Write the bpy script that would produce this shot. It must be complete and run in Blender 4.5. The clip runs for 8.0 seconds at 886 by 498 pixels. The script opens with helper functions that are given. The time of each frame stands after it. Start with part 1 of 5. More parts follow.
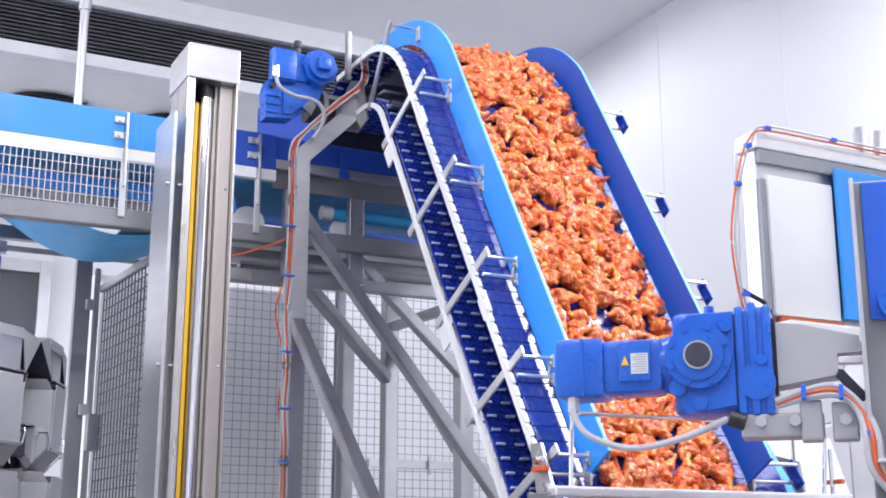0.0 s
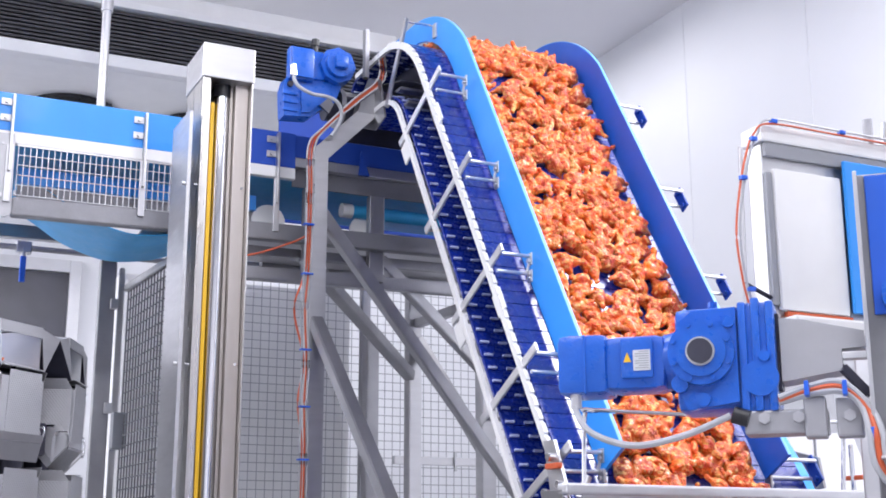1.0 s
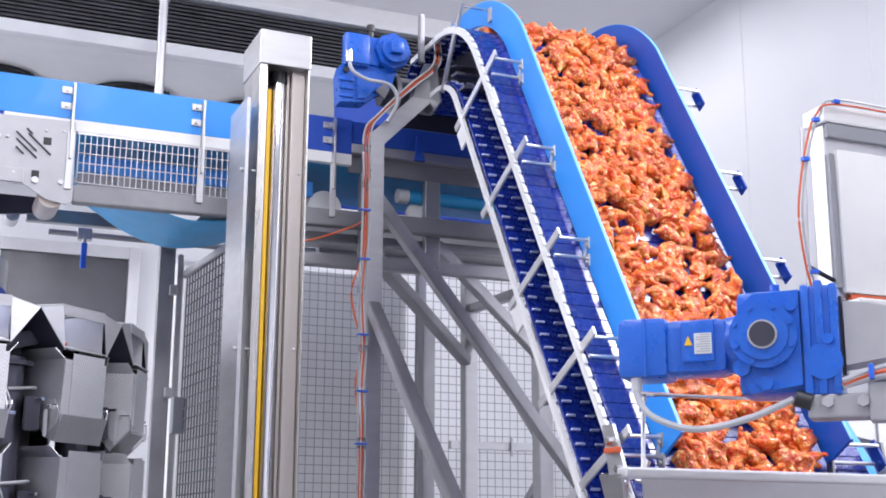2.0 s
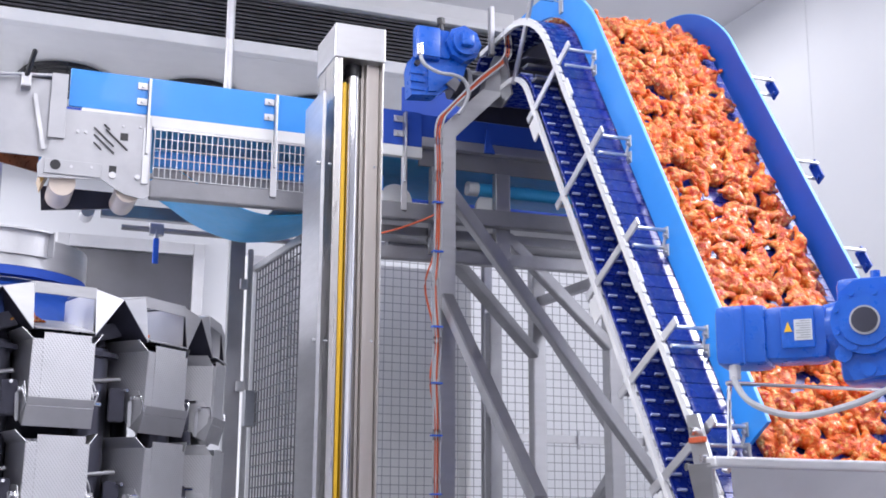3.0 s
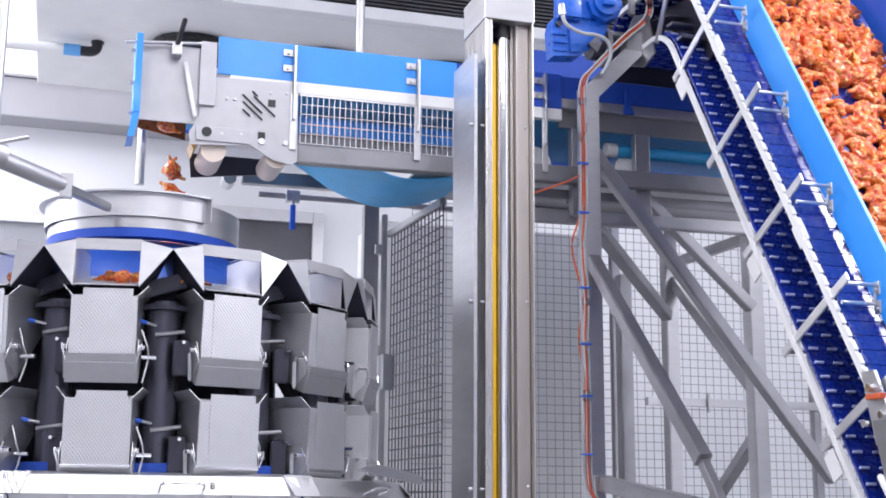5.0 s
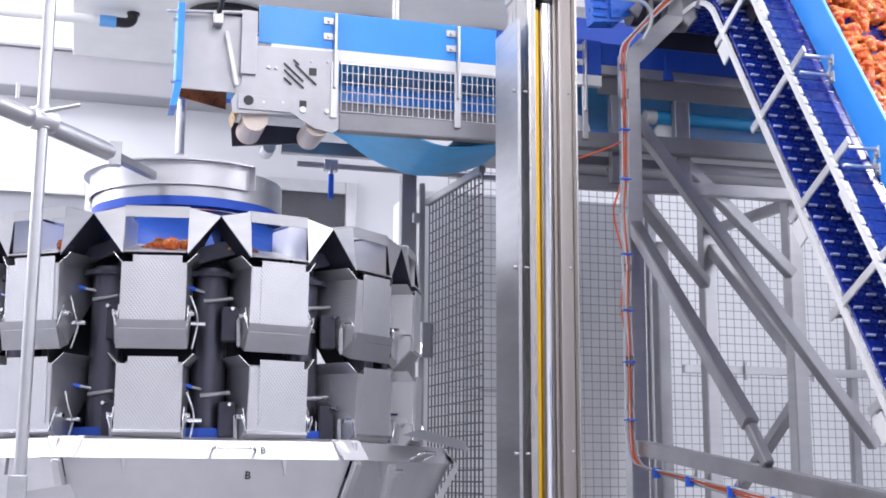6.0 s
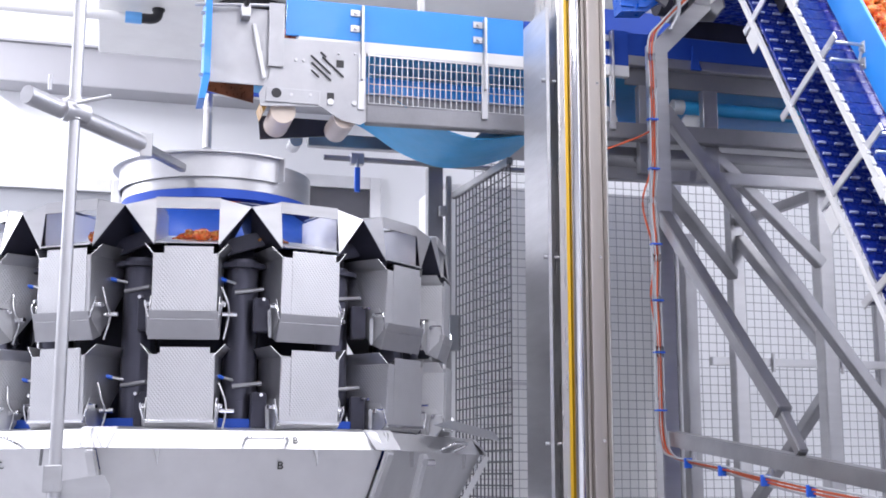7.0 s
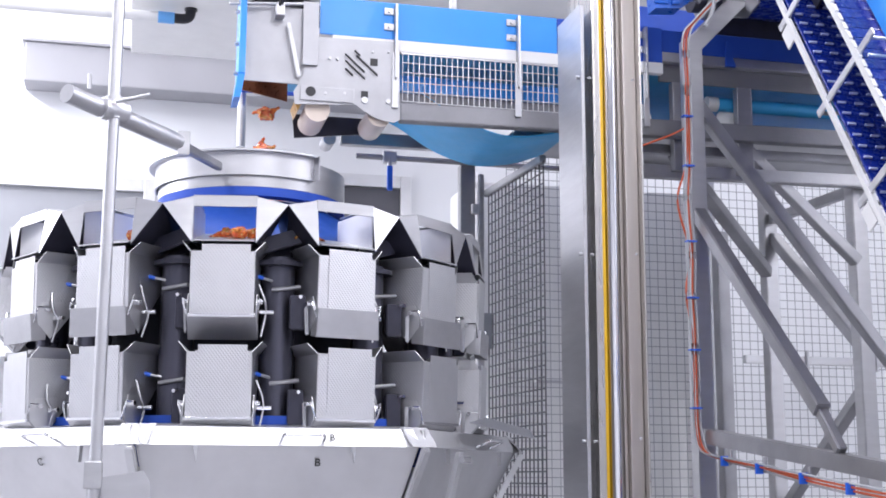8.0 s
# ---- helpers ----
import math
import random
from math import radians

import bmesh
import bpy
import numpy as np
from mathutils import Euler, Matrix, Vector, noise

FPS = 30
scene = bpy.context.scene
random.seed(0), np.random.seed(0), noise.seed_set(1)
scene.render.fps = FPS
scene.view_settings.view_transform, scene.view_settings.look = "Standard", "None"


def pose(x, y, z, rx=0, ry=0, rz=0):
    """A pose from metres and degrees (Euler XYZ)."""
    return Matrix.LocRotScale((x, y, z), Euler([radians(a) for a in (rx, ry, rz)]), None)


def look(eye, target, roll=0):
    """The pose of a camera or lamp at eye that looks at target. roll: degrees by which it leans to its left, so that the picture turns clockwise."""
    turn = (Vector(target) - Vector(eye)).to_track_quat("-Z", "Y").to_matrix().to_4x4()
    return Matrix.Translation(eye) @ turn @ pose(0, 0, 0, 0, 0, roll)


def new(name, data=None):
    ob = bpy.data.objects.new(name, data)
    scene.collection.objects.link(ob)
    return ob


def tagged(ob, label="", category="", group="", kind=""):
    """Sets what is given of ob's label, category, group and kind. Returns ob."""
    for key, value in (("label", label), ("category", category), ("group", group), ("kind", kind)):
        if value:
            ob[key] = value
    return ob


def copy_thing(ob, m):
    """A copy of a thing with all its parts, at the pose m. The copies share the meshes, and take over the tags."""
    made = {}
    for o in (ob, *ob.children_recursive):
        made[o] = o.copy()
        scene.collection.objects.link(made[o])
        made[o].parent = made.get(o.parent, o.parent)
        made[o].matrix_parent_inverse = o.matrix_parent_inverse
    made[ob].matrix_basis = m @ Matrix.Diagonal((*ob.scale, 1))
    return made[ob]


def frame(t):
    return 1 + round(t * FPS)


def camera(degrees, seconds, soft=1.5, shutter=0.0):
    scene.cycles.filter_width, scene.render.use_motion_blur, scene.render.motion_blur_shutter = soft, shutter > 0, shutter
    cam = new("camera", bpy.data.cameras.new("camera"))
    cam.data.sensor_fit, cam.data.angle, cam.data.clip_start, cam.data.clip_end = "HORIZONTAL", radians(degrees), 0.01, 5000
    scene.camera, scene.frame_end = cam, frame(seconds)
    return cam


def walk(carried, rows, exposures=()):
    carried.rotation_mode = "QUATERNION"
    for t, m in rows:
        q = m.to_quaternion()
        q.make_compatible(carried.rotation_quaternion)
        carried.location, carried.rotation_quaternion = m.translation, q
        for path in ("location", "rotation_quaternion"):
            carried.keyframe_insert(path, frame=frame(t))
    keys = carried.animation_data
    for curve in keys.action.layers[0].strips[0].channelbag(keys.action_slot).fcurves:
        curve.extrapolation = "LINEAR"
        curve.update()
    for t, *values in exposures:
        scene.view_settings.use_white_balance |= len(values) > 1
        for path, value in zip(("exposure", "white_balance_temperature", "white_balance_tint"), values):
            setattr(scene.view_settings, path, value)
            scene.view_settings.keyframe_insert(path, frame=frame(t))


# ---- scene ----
cam = camera(38.6, 8.0, soft=1.75)
PATH = [
    (0, (-0.055, -0.653, 1.434), (0.831, 1.074, 1.914), -0.0),
    (0.5, (-0.013, -0.667, 1.439), (0.852, 1.072, 1.918), -0.1),
    (1, (0.018, -0.681, 1.439), (0.851, 1.074, 1.913), -0.1),
    (2.5, (-0.02, -0.664, 1.426), (0.703, 1.147, 1.871), 0.3),
    (3, (-0.087, -0.64, 1.415), (0.602, 1.183, 1.862), 0.3),
    (3.5, (-0.147, -0.621, 1.408), (0.506, 1.214, 1.859), 0.4),
    (4, (-0.22, -0.593, 1.399), (0.406, 1.252, 1.849), 0.3),
    (4.5, (-0.282, -0.578, 1.389), (0.315, 1.28, 1.826), 0.4),
    (5, (-0.329, -0.559, 1.378), (0.242, 1.315, 1.779), 0.4),
    (6.5, (-0.423, -0.537, 1.338), (0.103, 1.36, 1.693), 0.2),
    (7, (-0.432, -0.525, 1.325), (0.077, 1.376, 1.682), 0.1),
    (7.5, (-0.447, -0.519, 1.322), (0.044, 1.387, 1.677), 0.2),
    (8, (-0.463, -0.518, 1.318), (0.006, 1.393, 1.674), 0.2),
]
walk(cam, [(t, look(eye, target, roll)) for t, eye, target, roll in PATH], exposures=[(0.0, -0.02), (1.0, -0.04), (2.5, -0.16), (3.2, -0.15), (4.5, -0.12), (6.5, -0.08), (8.0, -0.05)])

# ---- room light ----
world = bpy.data.worlds.new("world")
scene.world = world
world.use_nodes = True
world.node_tree.nodes["Background"].inputs[0].default_value = (0.62, 0.72, 1.0, 1)
world.node_tree.nodes["Background"].inputs[1].default_value = 0.12
scene.view_settings.exposure = 0.0


def ceiling_lamp(x, y, z, sx, sy, power):
    d = bpy.data.lights.new("ceiling_lamp", "AREA")
    d.shape, d.size, d.size_y, d.energy, d.color = "RECTANGLE", sx, sy, power, (0.94, 0.935, 1.0)
    ob = new("ceiling_lamp", d)
    ob.matrix_world = look((x, y, z), (x, y, 0))
    return ob


ceiling_lamp(-2.2, 1.2, 4.9, 0.5, 4.5, 165)
ceiling_lamp(1.0, 1.2, 4.9, 0.5, 4.5, 85)
ceiling_lamp(3.9, 1.7, 4.9, 0.4, 1.6, 190)
ceiling_lamp(-2.6, 6.4, 4.9, 0.5, 3.0, 300)
ceiling_lamp(0.8, 7.75, 4.9, 3.5, 0.4, 30)
ceiling_lamp(3.9, 6.6, 4.9, 0.5, 2.6, 26)
ceiling_lamp(0.9, -1.9, 4.9, 3.5, 0.5, 140)


# added fill lamp, unseen at the left; lifts the cooler underside and back wall
fill_light = bpy.data.lights.new("pendant_lamp", "POINT")
fill_light.energy, fill_light.shadow_soft_size, fill_light.color = 130, 0.35, (0.94, 0.935, 1.0)
new("pendant_lamp", fill_light).location = (-3.3, 5.2, 3.2)


# ---- materials ----
def mat(name, color, rough=0.5, metal=0.0, vary=0.12, scale=6.0, bump=0.0, bscale=60.0, spec=0.5, stretch=(1, 1, 1), coat=0.0, rvary=0.12, rnd=0.0, color2=None):
    m = bpy.data.materials.new(name)
    m.use_nodes = True
    n, l = m.node_tree.nodes, m.node_tree.links
    p = n["Principled BSDF"]
    tc = n.new("ShaderNodeTexCoord")
    mp = n.new("ShaderNodeMapping")
    mp.inputs["Scale"].default_value = stretch
    l.new(tc.outputs["Object"], mp.inputs["Vector"])
    nz = n.new("ShaderNodeTexNoise")
    nz.inputs["Scale"].default_value, nz.inputs["Detail"].default_value = scale, 5
    l.new(mp.outputs[0], nz.inputs["Vector"])
    rp = n.new("ShaderNodeMapRange")
    rp.inputs[1].default_value, rp.inputs[2].default_value = 0.3, 0.7
    l.new(nz.outputs[0], rp.inputs[0])
    mx = n.new("ShaderNodeMix")
    mx.data_type = "RGBA"
    c2 = color2 or tuple(c * (1 - vary) for c in color)
    mx.inputs[6].default_value, mx.inputs[7].default_value = (*color, 1), (*c2, 1)
    l.new(rp.outputs[0], mx.inputs[0])
    out = mx.outputs[2]
    if rnd:
        oi = n.new("ShaderNodeObjectInfo")
        hs = n.new("ShaderNodeHueSaturation")
        mr = n.new("ShaderNodeMapRange")
        mr.inputs[3].default_value, mr.inputs[4].default_value = 1 - rnd, 1 + rnd
        l.new(oi.outputs["Random"], mr.inputs[0])
        l.new(mr.outputs[0], hs.inputs["Value"])
        l.new(out, hs.inputs["Color"])
        out = hs.outputs[0]
    l.new(out, p.inputs["Base Color"])
    mr = n.new("ShaderNodeMapRange")
    mr.inputs[3].default_value, mr.inputs[4].default_value = max(0.03, rough - rvary), min(1, rough + rvary)
    nz2 = n.new("ShaderNodeTexNoise")
    nz2.inputs["Scale"].default_value, nz2.inputs["Detail"].default_value = scale * 4.3, 6
    l.new(mp.outputs[0], nz2.inputs["Vector"])
    l.new(nz2.outputs[0], mr.inputs[0])
    l.new(mr.outputs[0], p.inputs["Roughness"])
    p.inputs["Metallic"].default_value = metal
    p.inputs["Specular IOR Level"].default_value = spec
    p.inputs["Coat Weight"].default_value = coat
    if bump:
        nb = n.new("ShaderNodeTexNoise")
        nb.inputs["Scale"].default_value, nb.inputs["Detail"].default_value = bscale, 4
        l.new(mp.outputs[0], nb.inputs["Vector"])
        bp = n.new("ShaderNodeBump")
        bp.inputs["Strength"].default_value, bp.inputs["Distance"].default_value = bump, 0.01
        l.new(nb.outputs[0], bp.inputs["Height"])
        l.new(bp.outputs[0], p.inputs["Normal"])
    return m


def dimpled(name, color):
    """Stainless sheet with a raised diamond-dot pattern."""
    m = mat(name, color, 0.34, 1.0, 0.1, 5)
    n, l = m.node_tree.nodes, m.node_tree.links
    tc = n.new("ShaderNodeTexCoord")
    sp = n.new("ShaderNodeSeparateXYZ")
    l.new(tc.outputs["Object"], sp.inputs[0])
    ad = n.new("ShaderNodeMath")
    l.new(sp.outputs[0], ad.inputs[0])
    l.new(sp.outputs[1], ad.inputs[1])
    waves = []
    for sgn in (1, -1):
        v = n.new("ShaderNodeMath")
        v.operation = "MULTIPLY_ADD"
        v.inputs[1].default_value = sgn * 0.8
        l.new(sp.outputs[2], v.inputs[0])
        l.new(ad.outputs[0], v.inputs[2])
        k = n.new("ShaderNodeMath")
        k.operation = "MULTIPLY"
        k.inputs[1].default_value = 300.0
        l.new(v.outputs[0], k.inputs[0])
        s = n.new("ShaderNodeMath")
        s.operation = "SINE"
        l.new(k.outputs[0], s.inputs[0])
        waves.append(s)
    pr = n.new("ShaderNodeMath")
    pr.operation = "MULTIPLY"
    l.new(waves[0].outputs[0], pr.inputs[0])
    l.new(waves[1].outputs[0], pr.inputs[1])
    bp = n.new("ShaderNodeBump")
    sq = n.new("ShaderNodeMath")
    sq.operation = "MULTIPLY"
    l.new(pr.outputs[0], sq.inputs[0])
    l.new(pr.outputs[0], sq.inputs[1])
    bp.inputs["Strength"].default_value, bp.inputs["Distance"].default_value = 0.6, 0.002
    l.new(sq.outputs[0], bp.inputs["Height"])
    l.new(bp.outputs[0], n["Principled BSDF"].inputs["Normal"])
    return m


STEEL = mat("brushed_steel", (0.54, 0.54, 0.555), 0.36, 1.0, 0.1, 4, 0.06, 40, stretch=(1, 1, 8))
STEEL_SATIN = mat("satin_steel", (0.58, 0.58, 0.6), 0.42, 1.0, 0.12, 5, 0.05, 90)
STEEL_MAST = mat("mast_steel", (0.62, 0.6, 0.58), 0.3, 1.0, 0.12, 3, 0.04, 60, stretch=(6, 6, 0.6))
STEEL_DARK = mat("grey_steel_tube", (0.42, 0.42, 0.44), 0.42, 1.0, 0.2, 5, 0.08, 70)
DARK_TUBE = mat("dark_steel_housing", (0.1, 0.1, 0.13), 0.32, 0.85, 0.15, 6)
STEEL_DULL = mat("dull_grey_steel", (0.27, 0.27, 0.29), 0.5, 0.9, 0.15, 5, 0.08, 90)
STEEL_BRIGHT = mat("polished_steel", (0.8, 0.8, 0.82), 0.1, 1.0, 0.05, 4, rvary=0.04)
STEEL_BEAD = mat("bead_blasted_steel", (0.73, 0.73, 0.745), 0.42, 1.0, 0.1, 7, 0.15, 700)
DIMPLE = dimpled("dimpled_steel", (0.64, 0.64, 0.66))
STEEL_PLATE = mat("grey_blasted_plate", (0.46, 0.46, 0.48), 0.5, 1.0, 0.12, 6, 0.12, 500)
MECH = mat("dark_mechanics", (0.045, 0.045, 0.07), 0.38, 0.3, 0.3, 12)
BLUE_NAVY = mat("navy_plastic", (0.015, 0.07, 0.36), 0.35, 0, 0.15, 4)
DUCT = mat("grey_duct_paint", (0.4, 0.4, 0.43), 0.5, 0, 0.1, 2)
# brushed steel with the mast's brownish inner reflection put into its colour
WARM_REFLECT = mat("warm_reflection_steel", (0.5, 0.46, 0.43), 0.42, 1.0, 0.12, 3, 0.05, 60, stretch=(8, 8, 0.5))
# pale colour paints the glints on the belt's hinge rods
ROD_GLINT = mat("belt_rod_glint", (0.5, 0.56, 0.85), 0.15, 0, 0.1, 12)
JOINT = mat("pale_joint", (0.8, 0.81, 0.84), 0.5)
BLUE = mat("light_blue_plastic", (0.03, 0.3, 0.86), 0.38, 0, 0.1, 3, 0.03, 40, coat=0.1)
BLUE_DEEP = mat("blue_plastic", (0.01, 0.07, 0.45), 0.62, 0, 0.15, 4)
BELT = mat("blue_belt_plastic", (0.006, 0.024, 0.27), 0.27, 0, 0.2, 8, rnd=0.12, rvary=0.08, spec=0.9)
TEAL = mat("teal_belt", (0.045, 0.4, 0.78), 0.45, 0, 0.15, 6, 0.05, 200)
MOTOR = mat("blue_motor_paint", (0.009, 0.12, 0.6), 0.3, 0, 0.2, 9, 0.1, 130, coat=0.25)
WHITE = mat("white_plastic", (0.8, 0.8, 0.8), 0.4, 0, 0.06, 8)
CREAM = mat("cream_roller", (0.78, 0.66, 0.56), 0.4, 0, 0.15, 9)
WALL = mat("white_wall_panel", (0.82, 0.83, 0.86), 0.45, 0, 0.05, 0.7, 0.03, 6)
CEIL = mat("grey_white_ceiling", (0.74, 0.74, 0.78), 0.6, 0, 0.05, 0.6)
FLOOR = mat("grey_resin_floor", (0.36, 0.36, 0.38), 0.4, 0, 0.2, 2, 0.1, 60)
FIN = mat("dark_cooler_fins", (0.06, 0.06, 0.07), 0.5, 0.3, 0.4, 9)
BLACK = mat("black_plastic", (0.015, 0.015, 0.02), 0.4, 0, 0.2, 20)
PANE = mat("dark_hatch_pane", (0.1, 0.1, 0.12), 0.2, 0, 0.3, 3)
GREY = mat("grey_paint", (0.3, 0.31, 0.34), 0.5, 0, 0.12, 3)
YELLOW = mat("yellow_strip", (0.85, 0.5, 0.02), 0.4, 0, 0.1, 9)
ORANGE = mat("orange_cable", (0.62, 0.11, 0.035), 0.45, 0, 0.1, 9)
CABLE = mat("grey_cable", (0.42, 0.43, 0.46), 0.5, 0, 0.1, 20)
CLIP = mat("blue_clip", (0.02, 0.13, 0.7), 0.4, 0, 0.1, 20)
LABEL = mat("silver_label", (0.7, 0.72, 0.75), 0.4, 0.3, 0.1, 30)
INK = mat("black_ink", (0.02, 0.02, 0.02), 0.6)
STAIN = mat("stained_chute", (0.36, 0.12, 0.05), 0.3, 0.4, 0.6, 14)
AMBER = mat("amber_scraper", (0.7, 0.4, 0.1), 0.3, 0, 0.3, 12)



def marinade():
    """Wet orange-red chicken skin: yellow patches painted in as highlights, dark red tones, glossy glaze."""
    m = mat("marinated_chicken", (0.6, 0.03, 0.01), 0.22, 0, 0.4, 34, 1.0, 130, coat=0.5, rnd=0.25, color2=(1.0, 0.265, 0.034), rvary=0.13)
    n, l = m.node_tree.nodes, m.node_tree.links
    p = n["Principled BSDF"]
    src = p.inputs["Base Color"].links[0].from_socket
    tc = n.new("ShaderNodeTexCoord")
    nz = n.new("ShaderNodeTexNoise")
    nz.inputs["Scale"].default_value, nz.inputs["Detail"].default_value = 55, 5
    l.new(tc.outputs["Object"], nz.inputs["Vector"])
    rp = n.new("ShaderNodeMapRange")
    rp.inputs[1].default_value, rp.inputs[2].default_value = 0.515, 0.61
    rp.inputs[4].default_value = 0.65
    l.new(nz.outputs[0], rp.inputs[0])
    mx = n.new("ShaderNodeMix")
    mx.data_type = "RGBA"
    # yellow that stands in for highlights on the skin
    mx.inputs[7].default_value = (1.0, 0.64, 0.18, 1)
    l.new(src, mx.inputs[6])
    l.new(rp.outputs[0], mx.inputs[0])
    l.new(mx.outputs[2], p.inputs["Base Color"])
    return m


WIRE = mat("dull_zinc_wire", (0.12, 0.12, 0.135), 0.55, 0.3, 0.2, 30)
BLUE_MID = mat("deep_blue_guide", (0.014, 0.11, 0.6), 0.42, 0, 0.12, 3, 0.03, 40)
BLUE_EDGE = mat("pale_blue_cut_edge", (0.16, 0.46, 0.9), 0.5, 0, 0.1, 9)
MEAT = marinade()


# ---- mesh helpers ----
def part(name, bm, material, parent=None, label="", smooth=False):
    me = bpy.data.meshes.new(name)
    bm.normal_update()
    bm.to_mesh(me)
    bm.free()
    me.materials.append(material)
    if smooth:
        for p in me.polygons:
            p.use_smooth = True
        me.set_sharp_from_angle(angle=radians(38))
    ob = new(name, me)
    ob.parent = parent
    return tagged(ob, label)


def share(name, me, parent, m):
    ob = new(name, me)
    ob.parent = parent
    ob.matrix_basis = m
    return ob


def thing(name, label, category, group="", m=None):
    ob = new(name)
    ob.empty_display_size = 0.1
    if m is not None:
        ob.matrix_basis = m
    return tagged(ob, label, category, group)


def box(a, b, bevel=0.0, bm=None):
    bm = bm or bmesh.new()
    c = [(a[i] + b[i]) / 2 for i in range(3)]
    s = [abs(b[i] - a[i]) for i in range(3)]
    r = bmesh.ops.create_cube(bm, size=1, matrix=Matrix.Translation(c) @ Matrix.Diagonal((*s, 1)))
    if bevel:
        es = list({e for v in r["verts"] for e in v.link_edges})
        bmesh.ops.bevel(bm, geom=es, offset=bevel, segments=2, affect="EDGES", profile=0.6)
    return bm


def along(p, q):
    """A frame at p whose z runs to q, x kept level."""
    p, q = Vector(p), Vector(q)
    z = (q - p).normalized()
    x = z.cross(Vector((0, 0, 1)))
    x = Vector((1, 0, 0)) if x.length < 1e-4 else x.normalized()
    y = z.cross(x)
    return Matrix(((x.x, y.x, z.x, p.x), (x.y, y.y, z.y, p.y), (x.z, y.z, z.z, p.z), (0, 0, 0, 1))), (q - p).length


def bar(p, q, w=0.06, h=0.06, bevel=0.004, bm=None):
    """A square tube from p to q."""
    bm = bm or bmesh.new()
    m, n = along(p, q)
    r = bmesh.ops.create_cube(bm, size=1, matrix=m @ Matrix.Translation((0, 0, n / 2)) @ Matrix.Diagonal((w, h, n, 1)))
    if bevel:
        es = list({e for v in r["verts"] for e in v.link_edges})
        bmesh.ops.bevel(bm, geom=es, offset=bevel, segments=2, affect="EDGES")
    return bm


def rod(p, q, r=0.01, seg=16, r2=None, bm=None):
    bm = bm or bmesh.new()
    m, n = along(p, q)
    bmesh.ops.create_cone(bm, cap_ends=True, segments=seg, radius1=r, radius2=r if r2 is None else r2, depth=n, matrix=m @ Matrix.Translation((0, 0, n / 2)))
    return bm


def smooth_path(pts, k=6):
    """Catmull-Rom through the points."""
    p = [Vector(v) for v in pts]
    p = [2 * p[0] - p[1]] + p + [2 * p[-1] - p[-2]]
    out = []
    for i in range(1, len(p) - 2):
        for j in range(k):
            t = j / k
            a, b, c, d = p[i - 1:i + 3]
            out.append(0.5 * (2 * b + (c - a) * t + (2 * a - 5 * b + 4 * c - d) * t * t + (3 * b - a - 3 * c + d) * t ** 3))
    return out + [p[-2]]


def hose(pts, r=0.006, seg=8, k=6, bm=None):
    bm = bm or bmesh.new()
    path = smooth_path(pts, k) if k else [Vector(v) for v in pts]
    rings = []
    for i, p in enumerate(path):
        d = path[min(i + 1, len(path) - 1)] - path[max(i - 1, 0)]
        m, _ = along(p, p + d)
        rings.append([bm.verts.new(m @ Vector((r * math.cos(a), r * math.sin(a), 0))) for a in [math.tau * j / seg for j in range(seg)]])
    for a, b in zip(rings, rings[1:]):
        for j in range(seg):
            bm.faces.new((a[j], a[(j + 1) % seg], b[(j + 1) % seg], b[j]))
    bm.faces.new(rings[0][::-1])
    bm.faces.new(rings[-1])
    return bm


def prism(poly, a, b, axis="x", bm=None):
    """A closed outline pushed from a to b along an axis; the outline holds the other two coordinates in order."""
    bm = bm or bmesh.new()
    put = {"x": lambda u, v, w: (w, u, v), "y": lambda u, v, w: (u, w, v), "z": lambda u, v, w: (u, v, w)}[axis]
    lo = [bm.verts.new(put(u, v, a)) for u, v in poly]
    hi = [bm.verts.new(put(u, v, b)) for u, v in poly]
    n = len(poly)
    bm.faces.new(lo)
    bm.faces.new(hi[::-1])
    for i in range(n):
        bm.faces.new((lo[i], hi[i], hi[(i + 1) % n], lo[(i + 1) % n]))
    bmesh.ops.recalc_face_normals(bm, faces=bm.faces)
    return bm


def strip(curve, lo, hi, a, b, bm=None):
    """A band along a curve of (y, z, ny, nz), from lo to hi above it, between x = a and b."""
    bm = bm or bmesh.new()
    top = hi if isinstance(hi, list) else [hi] * len(curve)
    low = lo if isinstance(lo, list) else [lo] * len(curve)
    rings = [[bm.verts.new(v) for v in ((a, y + ny * lo, z + nz * lo), (b, y + ny * lo, z + nz * lo), (b, y + ny * hi, z + nz * hi), (a, y + ny * hi, z + nz * hi))] for (y, z, ny, nz), lo, hi in zip(curve, low, top)]
    for p, q in zip(rings, rings[1:]):
        for i in range(4):
            bm.faces.new((p[i], p[(i + 1) % 4], q[(i + 1) % 4], q[i]))
    bm.faces.new(rings[0])
    bm.faces.new(rings[-1][::-1])
    bmesh.ops.recalc_face_normals(bm, faces=bm.faces)
    return bm


def plate(quad, t=0.003, bm=None):
    """A flat sheet with corners quad and thickness t."""
    bm = bm or bmesh.new()
    q = [Vector(v) for v in quad]
    n = (q[1] - q[0]).cross(q[2] - q[0]).normalized() * t / 2
    lo, hi = [bm.verts.new(v - n) for v in q], [bm.verts.new(v + n) for v in q]
    k = len(q)
    bm.faces.new(lo[::-1])
    bm.faces.new(hi)
    for i in range(k):
        bm.faces.new((lo[i], lo[(i + 1) % k], hi[(i + 1) % k], hi[i]))
    return bm


